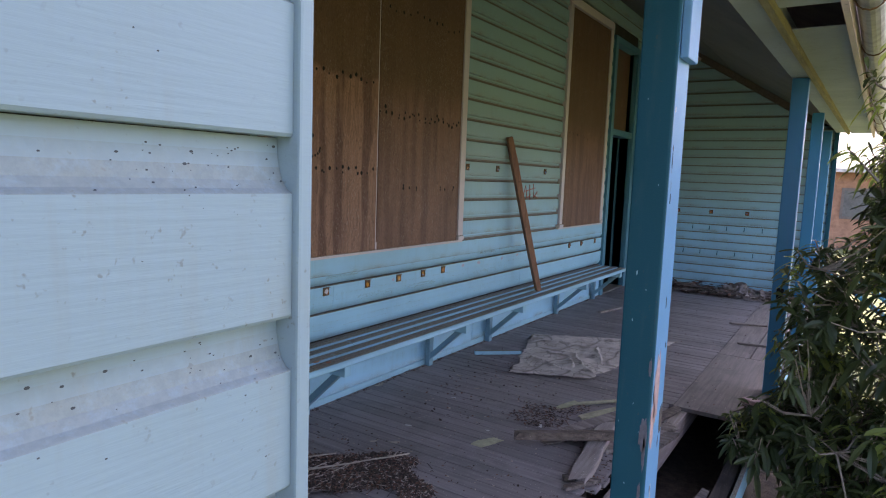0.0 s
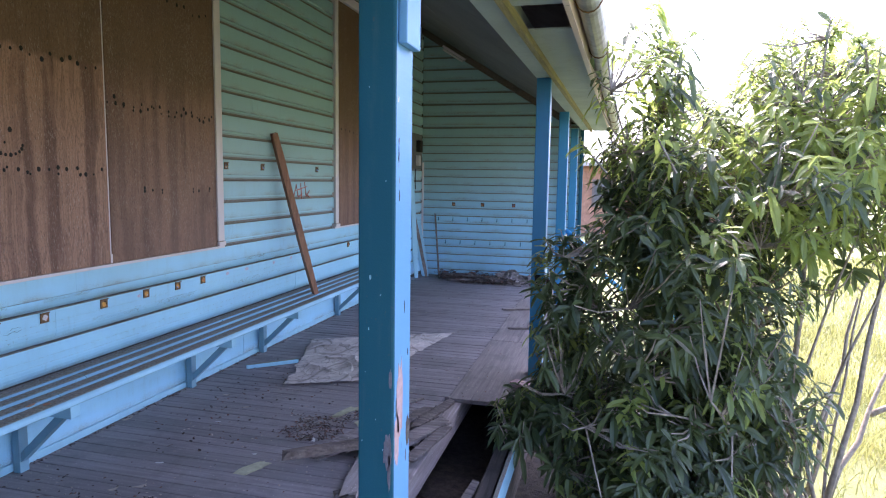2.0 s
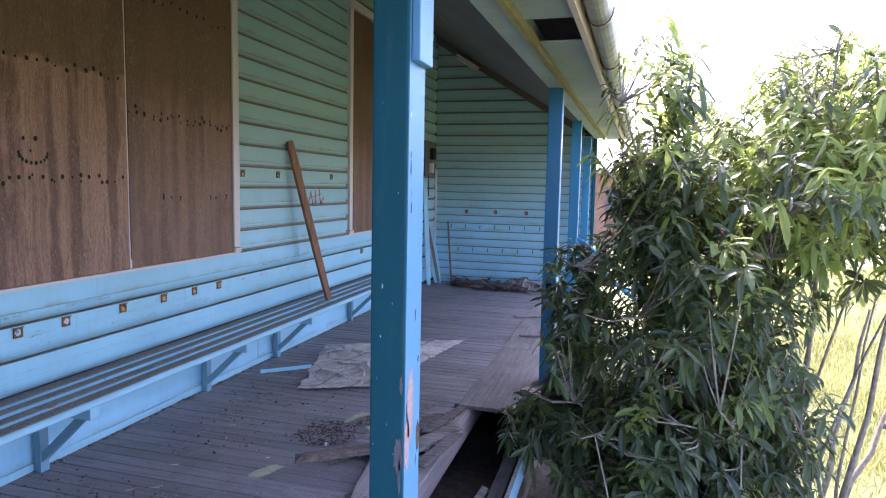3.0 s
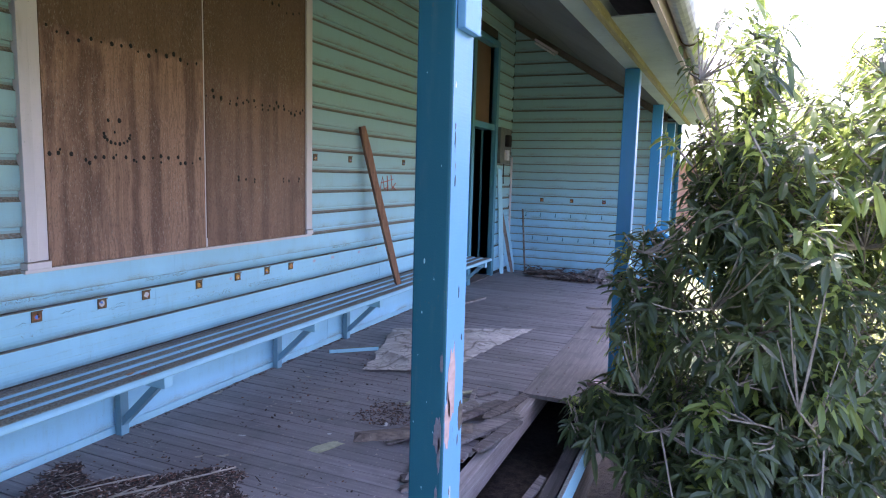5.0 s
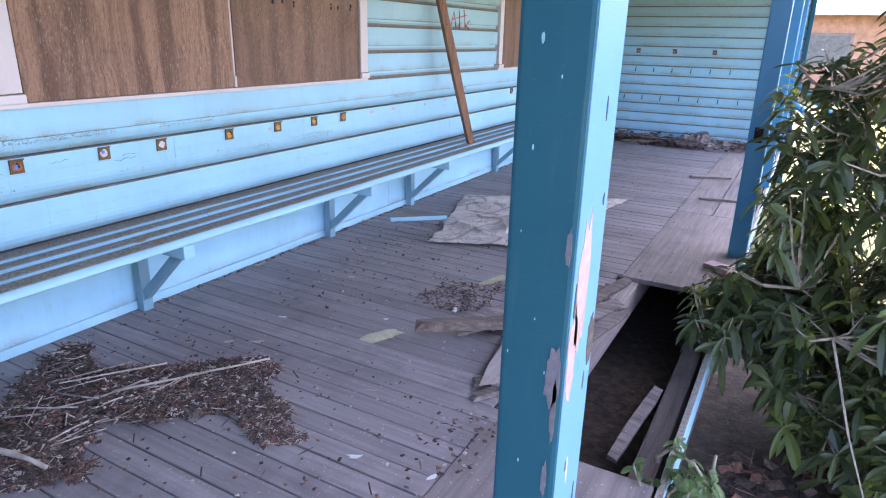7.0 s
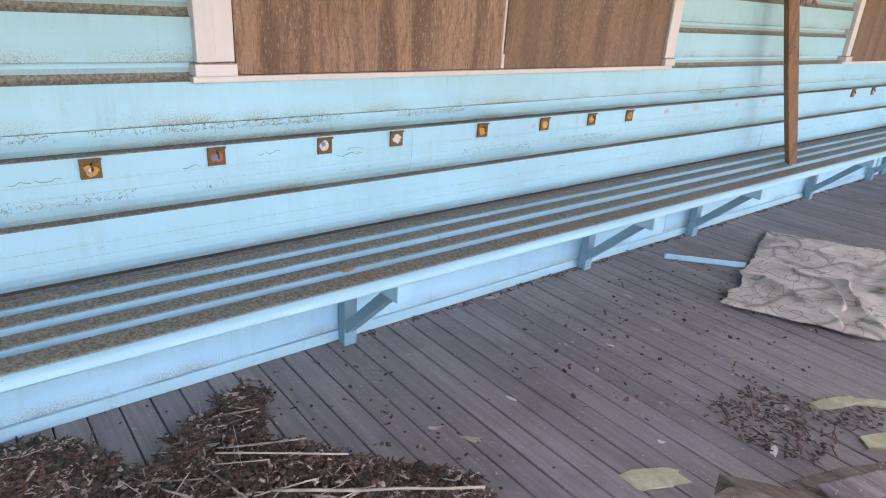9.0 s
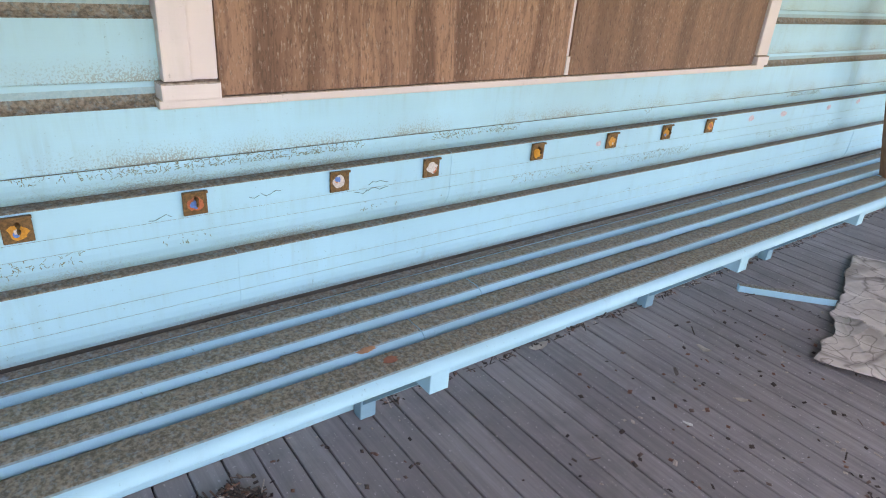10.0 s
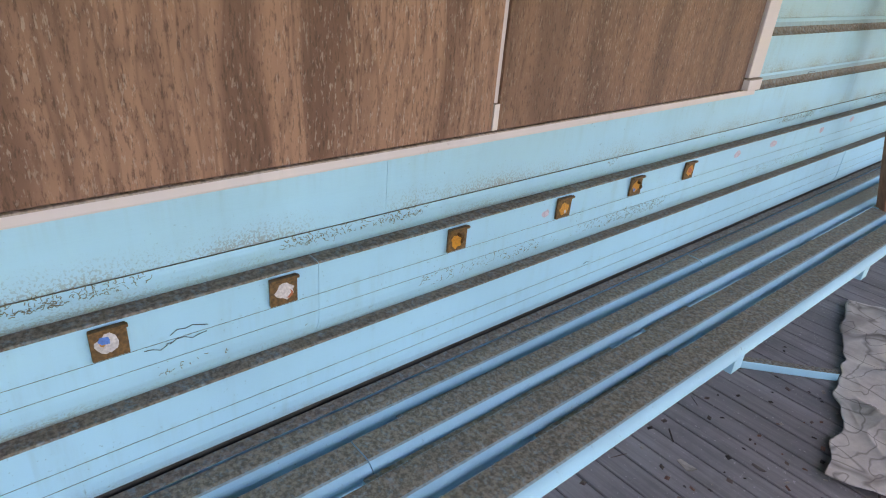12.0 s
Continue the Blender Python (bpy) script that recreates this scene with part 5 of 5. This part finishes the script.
for x0, x1, y0, y1 in edge:
    boxed("edge_board", (x0, x1 - 0.004, y0, y1, -0.024, 0.003), DECK_Y, floor, bevel=0.003)
boxed("bearer", (1.85, 1.925, NEAR_Y, END, -0.17, -0.026), PALE_PLANK, floor, "pale grey bearer along the hole edge", bevel=0.006)
boxed("bearer", (2.27, 2.345, NEAR_Y, END, -0.16, -0.026), ROT, floor, bevel=0.006)
boxed("bearer", (0.2, 0.28, NEAR_Y, END, -0.17, -0.026), DECK_Y, floor)
boxed("edge_trim", (2.365, 2.388, NEAR_Y, 3.5, -0.12, 0.008), BENCH, floor, "pale blue deck edge trim", bevel=0.003)
boxed("edge_trim", (2.365, 2.388, 4.6, END, -0.12, 0.004), BENCH, floor, bevel=0.003)
for x0, x1, y0, y1, z0, z1 in ((2.275, 2.345, 2.31, 4.0, -0.05, -0.024),):
    boxed("rotten_board", (x0, x1, y0, y1, z0, z1), ROT, floor, "rotten grey strip along the hole", bevel=0.006)
plank("plank", (2.195, 2.46, -0.07), (2.245, 2.90, -0.03), 0.042, 0.020, OLD_WOOD, "splintered plank end beside the hole", roll=10)
# Added board, unseen: closes the deck side so the hole stays dark.
boxed("base_board", (2.348, 2.362, NEAR_Y, END, -0.43, -0.125), ROT, floor, "added dark board keeping light out from under the deck")
boxed("pier", (1.84, 1.95, 1.9, 2.0, -0.43, -0.172), GREY_WOOD, floor)
boxed("pier", (2.25, 2.36, 4.6, 4.72, -0.43, -0.162), GREY_WOOD, floor)
boxed("pier", (2.25, 2.36, 1.45, 1.56, -0.43, -0.162), GREY_WOOD, floor)

# pinkish brick by the post, red scrawl and scratches on the boards
brick = thing("brick", "pale pink broken brick on the deck edge", "brick", (2.285, 4.36, 0.004))
bm = bmesh.new()
box(bm, -0.045, 0.045, -0.075, 0.075, 0, 0.035, Matrix.Rotation(radians(65), 4, "Z"), 0.006)
part("block", bm, PINK, brick)


def scrawl(name, pts, r, mat, label):
    o = thing(name, label, "mark", (0.0, 0, 0))
    bm = bmesh.new()
    tube(bm, [(0.0006, y, z) for y, z in pts], [r] * len(pts), 4)
    part("stroke", bm, mat, o)


RED_MARK = plain("red_marker", (0.42, 0.10, 0.08), 0.6, 60)
for pts in ([(5.28, 1.30), (5.33, 1.42), (5.37, 1.30), (5.45, 1.33)], [(5.42, 1.43), (5.44, 1.28)], [(5.30, 1.36), (5.55, 1.40)], [(5.50, 1.44), (5.53, 1.30), (5.60, 1.36)], [(5.52, 1.33), (5.62, 1.29)]):
    scrawl("scrawl", pts, 0.005, RED_MARK, "red scrawl drawn on the weatherboards")
random.seed(61)
for k in range(16):
    y, z = random.choice([(1.78, 0.72), (2.05, 0.735), (1.45, 0.73), (3.35, 0.66), (3.45, 0.55), (2.32, 0.70), (4.6, 0.98), (1.95, 1.0)])
    y, z = y + random.uniform(-0.06, 0.06), z + random.uniform(-0.018, 0.018)
    pts = [(y + i * 0.012, z + random.uniform(-0.006, 0.006)) for i in range(random.randint(2, 6))]
    scrawl("scratch", pts, 0.0007, BARE_DARK, "fine dark scratch in the blue paint")

# mould specks on the near wall's coves
random.seed(71)
vs, fs = [], []
for k in range(420):
    course = random.choice((1.349, 1.5115, 1.674, 1.1865, 1.836))
    y = NEAR_Y - 0.012 - random.random() ** 1.6 * 0.75
    z = course - abs(random.gauss(0, 0.03)) - 0.004 - 0.01 * noise.noise(Vector((y * 9, course, 0)))
    d = course - z
    x = NEAR_X + 0.0006 - (0.0205 * max(0.0, 1 - d / 0.05) ** 0.6 if d < 0.05 else 0.0)
    r = random.uniform(0.0003, 0.0008) if random.random() < 0.8 else random.uniform(0.0007, 0.0013)
    n0 = len(vs)
    vs += [(x, y + r * 1.6 * math.cos(q), z + r * math.sin(q)) for q in (0, 1.05, 2.1, 3.14, 4.2, 5.24)]
    fs.append(tuple(range(n0, n0 + 6)))
me = bpy.data.meshes.new("mould_specks")
me.from_pydata(vs, [], fs)
tagged(part("mould_specks", me, BARE_DARK, wall_near), kind="stuff")
me.materials.append(BARE_DARK)

for a, b, w, lab in (((0.45, 9.15, 0.06), (1.15, 8.95, 0.05), 0.05, "brown stick on the leaf heap"), ((0.6, 8.85, 0.01), (1.35, 9.02, 0.03), 0.06, "grey board beside the leaf heap"), ((1.3, 9.2, 0.09), (1.95, 9.05, 0.07), 0.09, "grey board on the leaf heap"), ((1.93, 6.10, 0.004), (2.22, 6.16, 0.004), 0.03, "thin dark batten on the deck"), ((1.72, 7.0, 0.004), (2.05, 7.12, 0.004), 0.04, "thin dark stick on the deck"), ((0.42, 6.55, 0.004), (0.52, 6.95, 0.004), 0.05, "short grey board end below the bench")):
    plank("plank", a, b, w, 0.02, GREY_WOOD, lab)

# mildew squiggles above the ledges of the boards
random.seed(91)
vs, fs = [], []
for k in range(9000):
    y = random.uniform(0.9, 5.6)
    base, reach = random.choice(((0.812, 0.020), (0.812, 0.020), (0.640, 0.026)))
    if noise.noise(Vector((y * 2.3, base * 7, 3))) + 0.5 * noise.noise(Vector((y * 11, base * 7, 8))) < random.uniform(-0.1, 0.45):
        continue
    a, w = random.uniform(0, 3.14), random.uniform(0.0003, 0.0008)
    py, pz = y, base + reach * random.random() ** 1.4
    for m in range(random.randint(1, 3)):
        a += random.uniform(-1.6, 1.6)
        l = random.uniform(0.0015, 0.005)
        qy, qz = py + l * math.cos(a), pz + l * math.sin(a)
        ny, nz = -w * math.sin(a), w * math.cos(a)
        n0 = len(vs)
        vs += [(0.0013, py + ny, pz + nz), (0.0013, py - ny, pz - nz), (0.0013, qy - ny, qz - nz), (0.0013, qy + ny, qz + nz)]
        fs.append((n0, n0 + 1, n0 + 2, n0 + 3))
        py, pz = qy, qz
me = bpy.data.meshes.new("mildew_marks")
me.from_pydata(vs, [], fs)
me.materials.append(plain("mildew", (0.19, 0.185, 0.14), 0.9, 60, 0.3))
tagged(part("mildew_marks", me, None, wall_west), kind="stuff")

# faint pink chalk on the boards past the hooks
CHALK = plain("pink_chalk", (0.52, 0.42, 0.50), 0.9, 90, 0.25)
for y, z, w in ((3.24, 0.748, 0.030), (4.20, 0.757, 0.05), (4.47, 0.756, 0.07), (4.90, 0.756, 0.05), (5.22, 0.764, 0.05)):
    o = thing("chalk_mark", "faint pink chalk smear on the blue boards", "mark", (0.0, y, z - 0.02))
    bm = bmesh.new()
    ring = [bm.verts.new((0.0005, w / 2 * math.cos(a) * random.uniform(0.7, 1.1), 0.013 * math.sin(a) * random.uniform(0.6, 1.1))) for a in np.linspace(0, 6.28, 13)[:-1]]
    bm.faces.new(ring)
    part("smear", bm, CHALK, o)

# heap of rags in the leaves by the end wall
RAG = plain("grey_rag", (0.20, 0.165, 0.15), 0.95, 14, 0.5)
heap = thing("rag_heap", "crumpled grey-brown rag heap among leaves by the end wall", "rag", (1.58, 9.06, 0.0))
verts, faces = [], []
N = 60
for i in range(N + 1):
    for j in range(N + 1):
        u, v = i / N * 2 - 1, j / N * 2 - 1
        d = min(1.0, math.hypot(u, v))
        q = Vector((u * 2.2, v * 1.6, 7))
        h = 0.13 * (1 - d * d) * (0.75 + 0.8 * noise.noise(q)) + 0.06 * (1 - d) * (1 - abs(noise.noise(q * 2.4))) ** 5 + 0.035 * abs(noise.noise(q * 4.5)) * (1 - d ** 4)
        edge_r = 1 + 0.18 * noise.noise(Vector((u * 3, v * 3, 1)))
        verts.append((0.46 * u * edge_r + 0.05 * noise.noise(q * 3), 0.34 * v * edge_r, max(0.004, h)))
for i in range(N):
    for j in range(N):
        u, v = (i + 0.5) / N * 2 - 1, (j + 0.5) / N * 2 - 1
        if math.hypot(u, v) < 0.98:
            k = i * (N + 1) + j
            faces.append((k, k + N + 1, k + N + 2, k + 1))
me = bpy.data.meshes.new("rag_heap")
me.from_pydata(verts, [], faces)
me.materials.append(RAG)
o = part("cloth", me, RAG, heap)
o.modifiers.new("thick", "SOLIDIFY").thickness = 0.003
